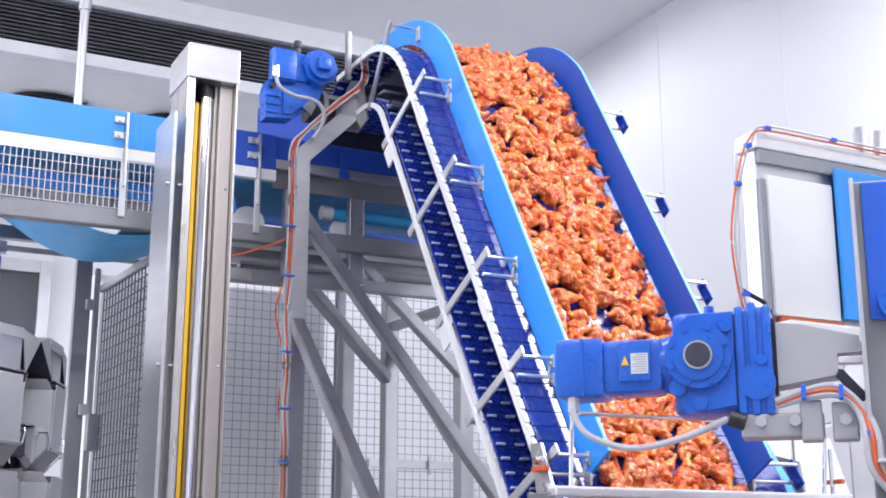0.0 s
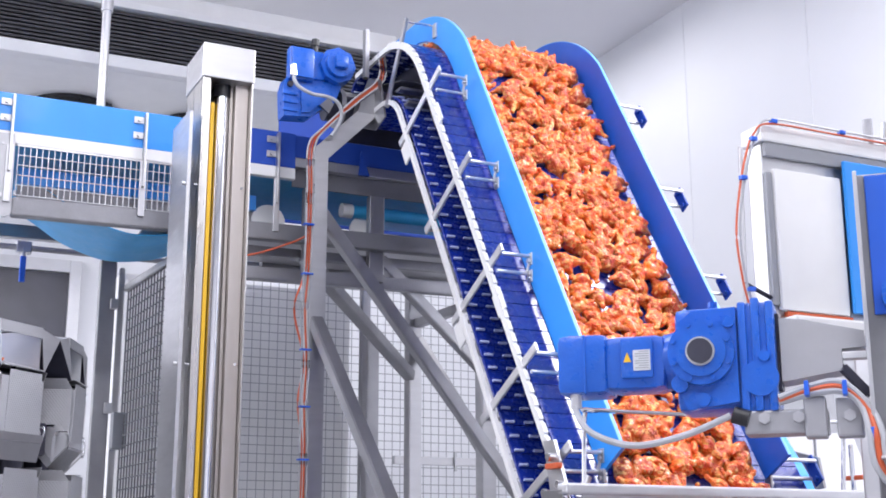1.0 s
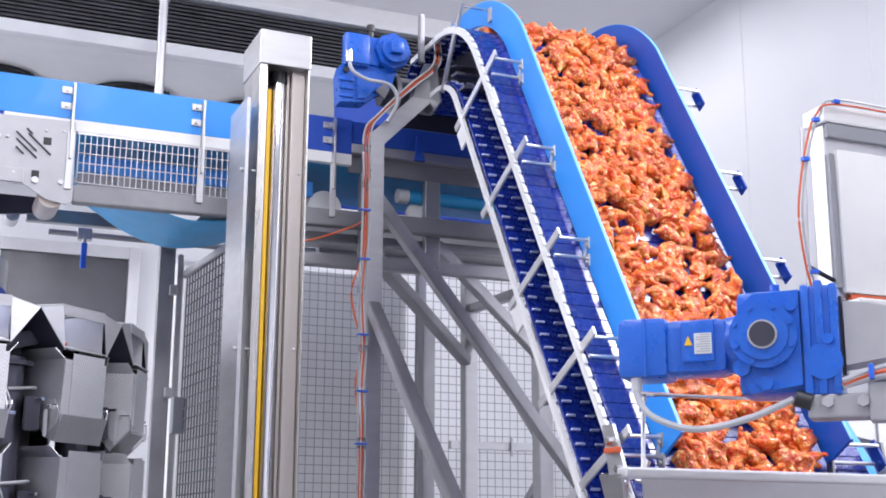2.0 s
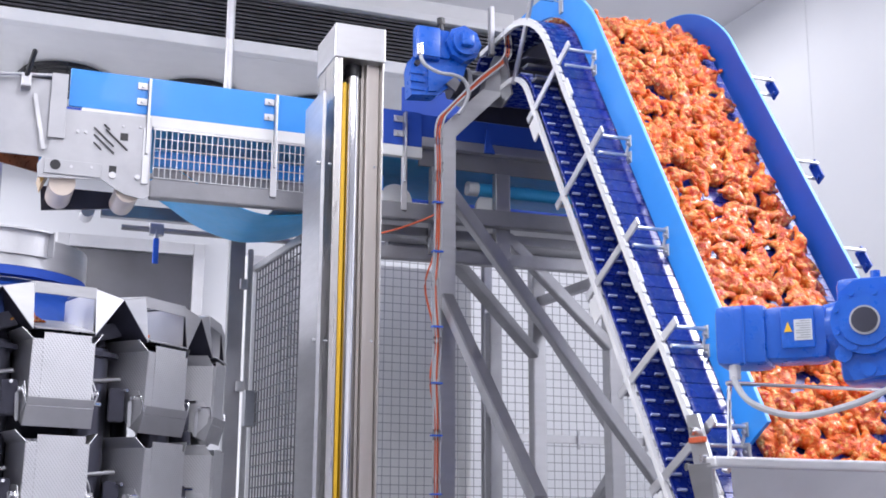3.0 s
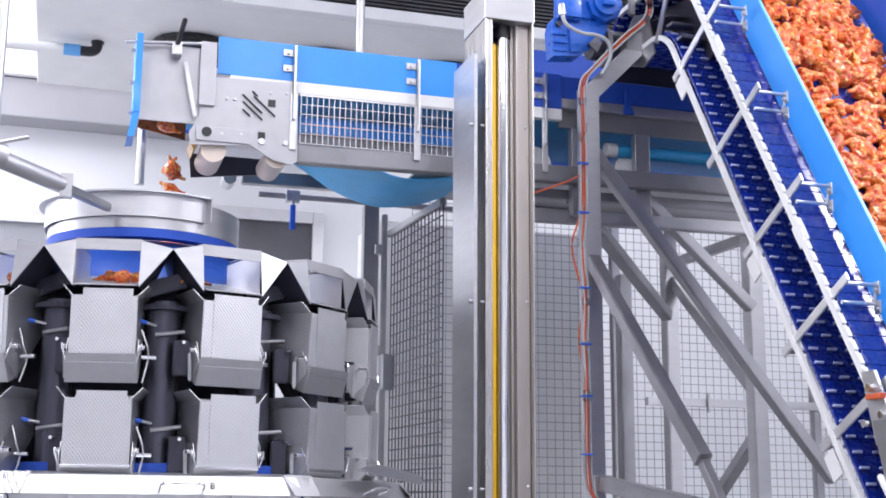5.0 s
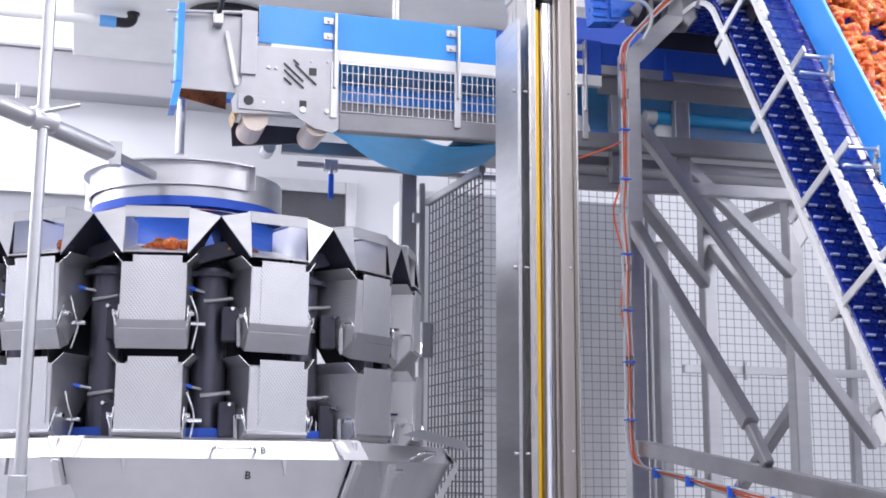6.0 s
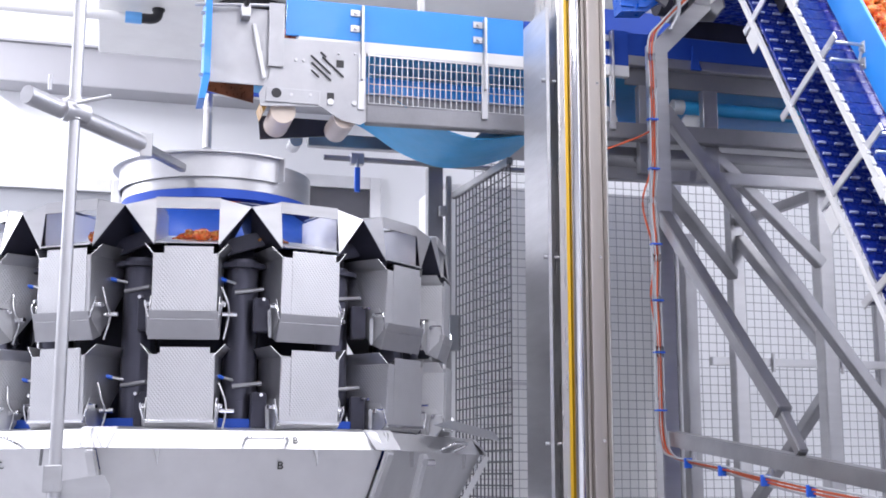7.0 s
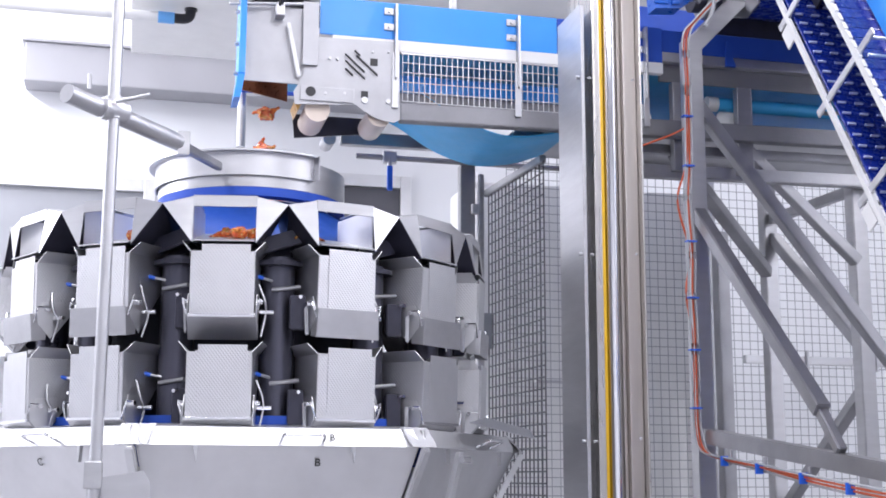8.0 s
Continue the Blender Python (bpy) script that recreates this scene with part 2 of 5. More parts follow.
def arcband(c, r0, r1, z0, z1, a0=0, a1=360, seg=64, bm=None):
    """A ring or part of one, upright."""
    bm = bm or bmesh.new()
    full = abs(a1 - a0) >= 360
    n = seg if full else seg + 1
    rings = []
    for i in range(n):
        a = radians(a0 + (a1 - a0) * i / seg)
        u, v = math.cos(a), math.sin(a)
        rings.append([bm.verts.new((c[0] + r * u, c[1] + r * v, z)) for r, z in ((r0, z0), (r1, z0), (r1, z1), (r0, z1))])
    for i in range(seg):
        p, q = rings[i], rings[(i + 1) % n]
        for j in range(4):
            bm.faces.new((p[j], q[j], q[(j + 1) % 4], p[(j + 1) % 4]))
    if not full:
        bm.faces.new(rings[0])
        bm.faces.new(rings[-1][::-1])
    bmesh.ops.recalc_face_normals(bm, faces=bm.faces)
    return bm


def mesh_panel(name, origin, du, dv, nu, nv, r, material, parent, label=""):
    """Welded wire: nu wires across du and nv across dv."""
    o, u, v = Vector(origin), Vector(du), Vector(dv)
    bm = bmesh.new()
    for i in range(nu + 1):
        p = o + u * i / nu
        rod(p, p + v, r, 6, bm=bm)
    for j in range(nv + 1):
        p = o + v * j / nv
        rod(p, p + u, r, 6, bm=bm)
    return tagged(part(name, bm, material, parent, label), kind="stuff")


# ---- room ----
def room():
    def wall(name, a, b, label, material=WALL):
        return tagged(part(name, box(a, b), material), label, "wall", kind="structure")
    tagged(part("floor", box((-6, -5, -0.1), (4.8, 8.3, 0)), FLOOR), "grey resin factory floor", "floor", kind="structure")
    tagged(part("ceiling", box((-6, -5, 5.0), (4.8, 8.3, 5.1)), CEIL), "pale grey insulated panel ceiling", "ceiling", kind="structure")
    wall("wall_north", (-6, 8.2, 0), (4.8, 8.3, 5), "white insulated panel wall behind the machines")
    east = wall("wall_east", (4.78, -5, 0), (4.9, 8.3, 5), "smooth white insulated panel wall")
    for y in (2.2, 3.35, 4.5, 5.65, 6.8, 7.95):
        part("panel_joint", box((4.777, y - 0.0015, 0), (4.781, y + 0.0015, 5)), JOINT, east)
    wall("wall_west", (-6.1, -5, 0), (-6, 8.3, 5), "white insulated panel wall")
    wall("wall_south", (-6, -5.1, 0), (4.8, -5, 5), "white insulated panel wall")
    led = thing("wall_duct", "long grey metal cable duct along the white wall", "duct")
    part("duct_body", box((-1.25, 7.95, 3.9), (1.4, 8.195, 4.17), 0.01), DUCT, led)
    part("duct_lid", box((-1.27, 7.93, 4.17), (1.42, 8.195, 4.19), 0.004), DUCT, led)
    for i, (x0, x1, z0, z1) in enumerate(((0.42, 1.43, 2.55, 3.45), (-2.2, -0.36, 2.4, 3.32))):
        w = tagged(thing("window_%d" % (i + 1), "grey framed hatch window in the white wall", "window"), kind="structure")
        f = bmesh.new()
        for a, b in (((x0, 8.15, z0), (x0 + 0.08, 8.198, z1)), ((x1 - 0.08, 8.15, z0), (x1, 8.198, z1)), ((x0 + 0.08, 8.15, z1 - 0.09), (x1 - 0.08, 8.198, z1)), ((x0 + 0.08, 8.15, z0), (x1 - 0.08, 8.198, z0 + 0.09))):
            box(a, b, 0.006, f)
        part("window_frame", f, STEEL_BEAD, w)
        part("window_pane", box((x0 + 0.08, 8.18, z0 + 0.09), (x1 - 0.08, 8.196, z1 - 0.09)), PANE if i == 0 else GREY, w)


def cooler():
    c = thing("ceiling_cooler", "white ceiling-hung air cooler with dark finned side and black fan guards", "cooler")
    x0, x1 = -0.56, 2.75
    part("housing", box((x0, 5.70, 3.93), (x1, 7.3, 4.42), 0.01), WHITE, c)
    for i in range(11):
        z = 4.015 + 0.022 * i
        part("fin", box((x0 + 0.04, 5.655, z), (x1 - 0.04, 5.684, z + 0.012)), FIN, c, "dark horizontal louvre fin")
    part("fin_backing", box((x0 + 0.03, 5.685, 4.0), (x1 - 0.03, 5.699, 4.26)), FIN, c)
    part("bottom_trim", box((x0, 5.64, 3.93), (x1, 5.70, 3.998), 0.006), WHITE, c)
    part("top_trim", box((x0, 5.62, 4.262), (x1, 5.70, 4.30), 0.006), WHITE, c)
    for x in (0.29, 1.03, 1.77):
        g = bmesh.new()
        cx, cy = x, 6.36
        for i in range(1, 11):
            r = 0.03 + 0.022 * i
            zz = 3.93 - 0.012 - 0.07 * (1 - (i / 10.5) ** 4)
            hose([(cx + r * math.cos(a), cy + r * math.sin(a), zz) for a in [math.tau * j / 36 for j in range(37)]], 0.004, 5, 0, g)
        for k in range(8):
            a = math.tau * k / 8
            hose([(cx + r * math.cos(a), cy + r * math.sin(a), 3.93 - 0.012 - 0.07 * (1 - min(1, r / 0.252) ** 4)) for r in (0.03, 0.1, 0.17, 0.22, 0.26)], 0.004, 5, 2, g)
        guard = part("fan_guard", g, BLACK, c, "black wire fan guard")
        part("fan_disc", rod((cx, cy, 3.905), (cx, cy, 3.928), 0.235, 32), BLACK, guard)
    h = thing("ceiling_pipe", "grey steel pipe hanging from the ceiling", "pipe")
    part("tube", rod((1.004, 5.26, 2.9), (1.004, 5.26, 5.0), 0.022, 20), STEEL_SATIN, h, smooth=True)
    part("collar", rod((1.004, 5.26, 4.06), (1.004, 5.26, 4.12), 0.03, 20), STEEL_SATIN, h, smooth=True)
    w = thing("water_pipe", "white plastic water pipe with a black elbow", "pipe")
    part("tube", rod((-5.99, 6.45, 3.87), (-0.40, 6.45, 3.868), 0.029, 16), WHITE, w, smooth=True)
    part("coupling", rod((-0.41, 6.45, 3.868), (-0.32, 6.45, 3.868), 0.033, 16), BLUE_EDGE, w, "light blue coupling", True)
    part("elbow", hose([(-0.32, 6.45, 3.868), (-0.262, 6.45, 3.87), (-0.235, 6.45, 3.89), (-0.23, 6.45, 3.945)], 0.029, 12), BLACK, w, "black elbow", True)
    part("elbow_collar", rod((-0.23, 6.45, 3.92), (-0.23, 6.45, 3.951), 0.036, 16), BLACK, w)
    w = thing("valve_pipe", "galvanised pipe with a tee fitting by the wall", "pipe")
    part("drop", rod((-0.506, 7.0, 4.348), (-0.506, 7.0, 5.0), 0.032, 16), STEEL_SATIN, w, smooth=True)
    part("elbow", hose([(-0.506, 7.0, 4.358), (-0.501, 7.0, 4.298), (-0.456, 7.0, 4.278), (-0.429, 7.0, 4.278)], 0.036, 12), STEEL_SATIN, w, smooth=True)
    part("tee", rod((-0.439, 7.0, 4.278), (-0.359, 7.0, 4.278), 0.045, 16), WHITE, w, smooth=True)
    part("riser", rod((-0.389, 7.0, 4.078), (-0.389, 7.0, 4.298), 0.04, 16), WHITE, w, smooth=True)
    part("union", rod((-0.506, 7.0, 4.418), (-0.506, 7.0, 4.468), 0.044, 8), STEEL_SATIN, w)


room()
cooler()


# ---- inclined conveyor ----
SLOPE = radians(58.8)
SPEED = 0.146                      # belt speed, metres a second
TY, TZ, RB = 3.483, 3.276, 0.457   # where the straight run ends; radius of the swan neck
CY, CZ = TY + RB * math.sin(SLOPE), TZ - RB * math.cos(SLOPE)
S0 = 2.71                          # length of the straight run
S1 = S0 + RB * SLOPE               # end of the neck
S2 = S1 + 0.30                     # end of the level head
RH = 0.115                         # drive sprocket
S3 = S2 + math.pi * RH
X_L, X_R = 1.917, 2.80            # belt edges
G_L, G_R = 2.032, 2.63            # guide plates


def carry(s):
    """The belt's top run: y, z, and the angle of travel."""
    if s < S0:
        d = S0 - s
        return TY - d * math.cos(SLOPE), TZ - d * math.sin(SLOPE), SLOPE
    if s < S1:
        a = SLOPE - (s - S0) / RB
        return CY - RB * math.sin(a), CZ + RB * math.cos(a), a
    if s < S2:
        return CY + s - S1, CZ + RB, 0.0
    a = -(s - S2) / RH
    return CY + 0.30 - RH * math.sin(a), CZ + RB - RH + RH * math.cos(a), a


RI = RB - 2 * RH
R1, R2 = S3 + 0.30, S3 + 0.30 + RI * SLOPE
R3 = R2 + S0
LOOP = R3 + math.pi * RH


def loop(s):
    """The whole belt, top run, head, return run and tail."""
    s %= LOOP
    if s < S3:
        return carry(s)
    if s < R1:
        return CY + 0.30 - (s - S3), CZ + RI, math.pi * -1
    if s < R2:
        a = (s - R1) / RI
        return CY - RI * math.sin(a), CZ + RI * math.cos(a), -math.pi + a
    ty, tz = CY - RI * math.sin(SLOPE), CZ + RI * math.cos(SLOPE)
    if s < R3:
        d = s - R2
        return ty - d * math.cos(SLOPE), tz - d * math.sin(SLOPE), -math.pi + SLOPE
    a = -math.pi + SLOPE - (s - R3) / RH
    by, bz = ty - S0 * math.cos(SLOPE), tz - S0 * math.sin(SLOPE)
    cy, cz = by - RH * math.sin(SLOPE), bz + RH * math.cos(SLOPE)
    return cy - RH * math.sin(a), cz + RH * math.cos(a), a


def curve_of(fn, s0, s1, n):
    out = []
    for i in range(n + 1):
        y, z, a = fn(s0 + (s1 - s0) * i / n)
        out.append((y, z, -math.sin(a), math.cos(a)))
    return out


def belt_slat(pitch):
    """One belt module row: the flat face is +z, ribs and rod knuckles below."""
    bm = bmesh.new()
    n = 7
    w = (X_R - X_L) / n
    for i in range(n):
        box((X_L + i * w + 0.001, -pitch / 2 + 0.0012, -0.010), (X_L + (i + 1) * w - 0.001, pitch / 2 - 0.0012, 0.0), 0.0015, bm)
    n0 = len(bm.faces)
    k = 13
    kw = (X_R - X_L) / k
    for i in range(k):
        box((X_L + i * kw + 0.008, pitch / 2 - 0.014, -0.018), (X_L + (i + 0.62) * kw, pitch / 2 - 0.006, -0.009), 0.0035, bm)
    # knuckles take the second, pale material: painted rod reflections
    bm.faces.ensure_lookup_table()
    for f in bm.faces[n0:]:
        f.material_index = 1
    return bm


def inclined_conveyor():
    c = thing("inclined_conveyor", "tall blue swan-neck conveyor with steel frame carrying chicken", "conveyor")
    g0 = S0 - (TZ - 1.66) / math.sin(SLOPE)
    for x in (G_L, G_R):
        cv = curve_of(carry, g0, S0, 2) + curve_of(carry, S0, S1, 18)[1:] + curve_of(carry, S1, S2 - 0.05, 2)[1:]
        hi = [0.155] * 3 + [0.155 - 0.04 * math.sin(math.pi / 2 * i / 18) for i in range(1, 19)] + [0.113, 0.108]
        # the right guide takes a darker blue than the left
        part("side_guide", strip(cv, 0.024, hi, x - 0.006, x + 0.006), BLUE if x == G_L else BLUE_MID, c, "glossy light blue plastic side guide" if x == G_L else "plastic side guide in a darker blue than the left one")
        part("guide_edge", strip(cv, hi, [v + 0.003 for v in hi], x - 0.0055, x + 0.0055), BLUE_EDGE, c)
    # side frames: white wear strips above, steel cheek between, white strip below
    low = S0 - 2.31
    for x, d in ((X_L, -1), (X_R, 1)):
        cv = curve_of(carry, low, S0, 2) + curve_of(carry, S0, S1, 18)[1:] + curve_of(carry, S1, S2, 2)[1:]
        a, b = sorted((x + d * 0.004, x + d * 0.018))
        part("wear_strip", strip(cv, -0.026 if d < 0 else -0.09, -0.004 if d < 0 else -0.06, a, b), WHITE, c, "white plastic edge strip")
        cv2 = curve_of(loop, S3, R1, 2) + curve_of(loop, R1, R2, 14)[1:] + curve_of(loop, R2, R2 + 2.35, 2)[1:]
        part("return_strip", strip(cv2, 0.004, 0.024, a, b), WHITE, c, "white plastic return strip")
        teeth = bmesh.new()
        n = int((S1 - low) / 0.05)
        for i in range(n):
            y, z, t = carry(low + 0.05 * i)
            bmesh.ops.create_cube(teeth, size=1, matrix=Matrix.Translation(((a + b) / 2, y + math.sin(t) * 0.001, z - 0.001)) @ Matrix.Rotation(t, 4, "X") @ Matrix.Diagonal((0.014, 0.036, 0.007, 1)))
        if d < 0:
            part("belt_edge", teeth, WHITE, c)
        else:
            teeth.free()
    for k in range(4):
        y, z, t = carry(S0 - 0.05 - 0.62 * k)
        ny, nz = -math.sin(t), math.cos(t)
        part("cross_tube", rod((X_L + 0.2, y - ny * 0.11, z - nz * 0.11), (X_R - 0.01, y - ny * 0.11, z - nz * 0.11), 0.018), STEEL_DARK, c)
    # head plates and drive shaft
    for x in (X_L - 0.012, X_R + 0.012):
        part("head_plate", prism([(3.84, 3.19), (3.95, 3.165), (4.07, 3.21), (4.10, 3.37), (4.02, 3.42), (3.90, 3.375)], x - 0.004, x + 0.004), STEEL_DARK, c)
    part("drive_shaft", rod((1.78, CY + 0.30, CZ + RB - RH), (2.85, CY + 0.30, CZ + RB - RH), 0.02), STEEL_SATIN, c)
    part("head_sheet", plate([(X_L + 0.02, 3.76, 3.325), (X_R - 0.02, 3.76, 3.325), (X_R - 0.02, 4.13, 3.415), (X_L + 0.02, 4.13, 3.415)], 0.004), STEEL_DARK, c)
    # added plate, dark so that the inside of the head looks shaded
    part("inner_cheek", prism([(3.56, 3.14), (3.67, 3.32), (3.80, 3.42), (3.95, 3.445), (4.22, 3.445), (4.22, 3.30), (3.92, 3.285), (3.78, 3.20), (3.70, 3.06)], 2.03, 2.04), MECH, c, "dark plate added for the shaded interior of the head")
    part("head_tie", bar((X_L, 3.74, 3.275), (2.03, 3.74, 3.275), 0.05, 0.012, 0.002), STEEL_DARK, c)
    part("head_tie", bar((X_L, 3.66, 3.19), (2.03, 3.66, 3.19), 0.045, 0.012, 0.002), STEEL_DARK, c)
    part("guide_post", bar((1.903, 3.825, 3.225), (1.905, 3.63, 3.54), 0.01, 0.03, 0.002), STEEL_SATIN, c)
    part("post_arm", rod((1.905, 3.64, 3.53), (2.03, 3.64, 3.53), 0.0055, 8), STEEL_BRIGHT, c)
    part("post_tab", box((2.018, 3.60, 3.47), (2.026, 3.63, 3.53), 0.002), STEEL_SATIN, c)
    part("head_stay", bar((1.872, 3.98, 3.40), (1.872, 3.98, 3.62), 0.02, 0.03, 0.002), STEEL_DARK, c)
    # guide brackets
    for iz in (3.2, 2.789, 2.407, 2.047, 1.735):
        s = S0 - (TZ - iz) / math.sin(SLOPE) + 0.0
        for side in (-1, 1):
            xo = 1.911 if side < 0 else X_R + 0.02
            xg = G_L - 0.006 if side < 0 else G_R + 0.006
            yo = 3.345 - (3.2 - iz) * 0.594
            b = bmesh.new()
            hose([(xo, yo, iz), (xg, yo, iz)], 0.0065, 8, 0, b)
            hose([(xo, yo + 0.02, iz - 0.055), (xg, yo + 0.02, iz - 0.055)], 0.0065, 8, 0, b)
            hose([(xg - side * -0.004, yo + 0.02, iz - 0.055), (xg + side * 0.0, yo, iz)], 0.0055, 8, 0, b)
            br = part("guide_bracket", b, STEEL_BEAD, c, "bent steel rod bracket")
            if side < 0:
                part("return_rail", hose([(xo, yo + 0.335, iz - 0.172), (xo + 0.085, yo + 0.335, iz - 0.165), (xo + 0.095, yo + 0.33, iz - 0.16), (xo + 0.125, yo + 0.30, iz - 0.115)], 0.007, 6, 2), STEEL_DARK, br, "bent grey return belt support")
            f = bmesh.new()
            bar((xo - 0.006, yo + 0.345, iz - 0.176), (xo - 0.002, yo - 0.02, iz + 0.018), 0.008, 0.031, 0.002, f)
            if side < 0:
                part("strap", f, STEEL_BEAD, br)
            else:
                f.free()
                f = box((-0.004, -0.048, -0.022), (0.004, 0.048, 0.022), 0.004)
                for v in (-0.03, 0.03):
                    rod((-0.012, v, 0), (0.0, v, 0), 0.009, 8, bm=f)
                f.transform(Matrix.Translation((xo, yo + 0.01, iz - 0.03)) @ Matrix.Rotation(SLOPE, 4, "X"))
                part("side_lug", f, BLUE_NAVY, br, "navy bolted side lug")
            if side < 0 and iz in (3.2, 2.407, 1.735):
                for oy, oz in ((0.285, -0.225), (0.0, -0.165)):
                    jp = box((xo + side * 0.004 - 0.004, -0.045, -0.028), (xo + side * 0.004 + 0.004, 0.045, 0.028), 0.003)
                    jp.transform(Matrix.Translation((0, yo + oy, iz + oz)) @ Matrix.Rotation(SLOPE, 4, "X"))
                    part("joint_plate", jp, WHITE, br)
            for dz in (0.0, -0.058):
                t = box((xg - side * 0.002 - 0.006, yo - 0.012, iz + dz - 0.03), (xg - side * 0.002 + 0.004, yo + 0.018, iz + dz + 0.012), 0.003)
                rod((xg - 0.012 if side < 0 else xg, yo + 0.003, iz + dz - 0.016), (xg if side < 0 else xg + 0.012, yo + 0.003, iz + dz - 0.016), 0.007, 8, bm=t)
                part("bolt_tab", t, STEEL_SATIN, br)
    # belt rows
    pitch = LOOP / round(LOOP / 0.055)
    me = None
    rows = []
    for i in range(round(LOOP / pitch)):
        if me is None:
            ob = part("belt_module", belt_slat(pitch), BELT, c)
            me = ob.data
            me.materials.append(ROD_GLINT)
        else:
            ob = share("belt_module", me, c, Matrix())
        rows.append((ob, i * pitch))
    return c, rows


def belt_pose(s):
    y, z, a = loop(s)
    return Matrix.Translation((0, y, z)) @ Matrix.Rotation(a, 4, "X")


def portal():
    """The welded stand below the head of the inclined conveyor."""
    f = thing("conveyor_stand", "grey welded square-tube steel stand under the conveyor head", "stand")
    Y = 3.985
    for x, d in ((1.668, 1), (2.97, -1)):
        part("post", bar((x, Y, 0), (x, Y, 3.06), 0.07, 0.07), STEEL, f)
        part("knee", bar((x, Y, 3.03), (x + d * 0.25, Y, 3.285), 0.068, 0.068), STEEL, f)
        part("head_gusset", prism([(x + d * 0.16, 3.235), (x + d * 0.235, 3.235), (x + d * 0.245, 3.36), (x + d * 0.18, 3.33)], Y - 0.035, Y + 0.03, "y"), STEEL_DARK, f)
        part("foot_plate", box((x - 0.08, Y - 0.08, 0), (x + 0.08, Y + 0.08, 0.012), 0.003), STEEL, f)
    part("brace", bar((1.68, Y, 2.80), (2.78, Y + 0.08, 1.50), 0.05, 0.05), STEEL_DARK, f, "square-tube diagonal brace")
    # the arm and brace that reach forward under the incline
    part("low_rail", bar((1.668, Y - 0.036, 1.478), (1.668, 2.2, 1.275), 0.055, 0.055), STEEL_DARK, f, "sloping square-tube arm")
    part("forward_brace", bar((1.668, Y - 0.02, 2.345), (1.66, 3.10, 1.53), 0.05, 0.05), STEEL_DARK, f)
    part("brace_rod", bar((1.66, 3.12, 1.545), (1.66, 3.0, 1.40), 0.034, 0.034), STEEL_DARK, f)
    for y in (3.70, 3.45, 3.16):
        part("cable_clip", box((1.636, y - 0.006, 1.40 - (3.98 - y) * 0.12), (1.645, y + 0.006, 1.455 - (3.98 - y) * 0.12), 0.002), STEEL_SATIN, f)


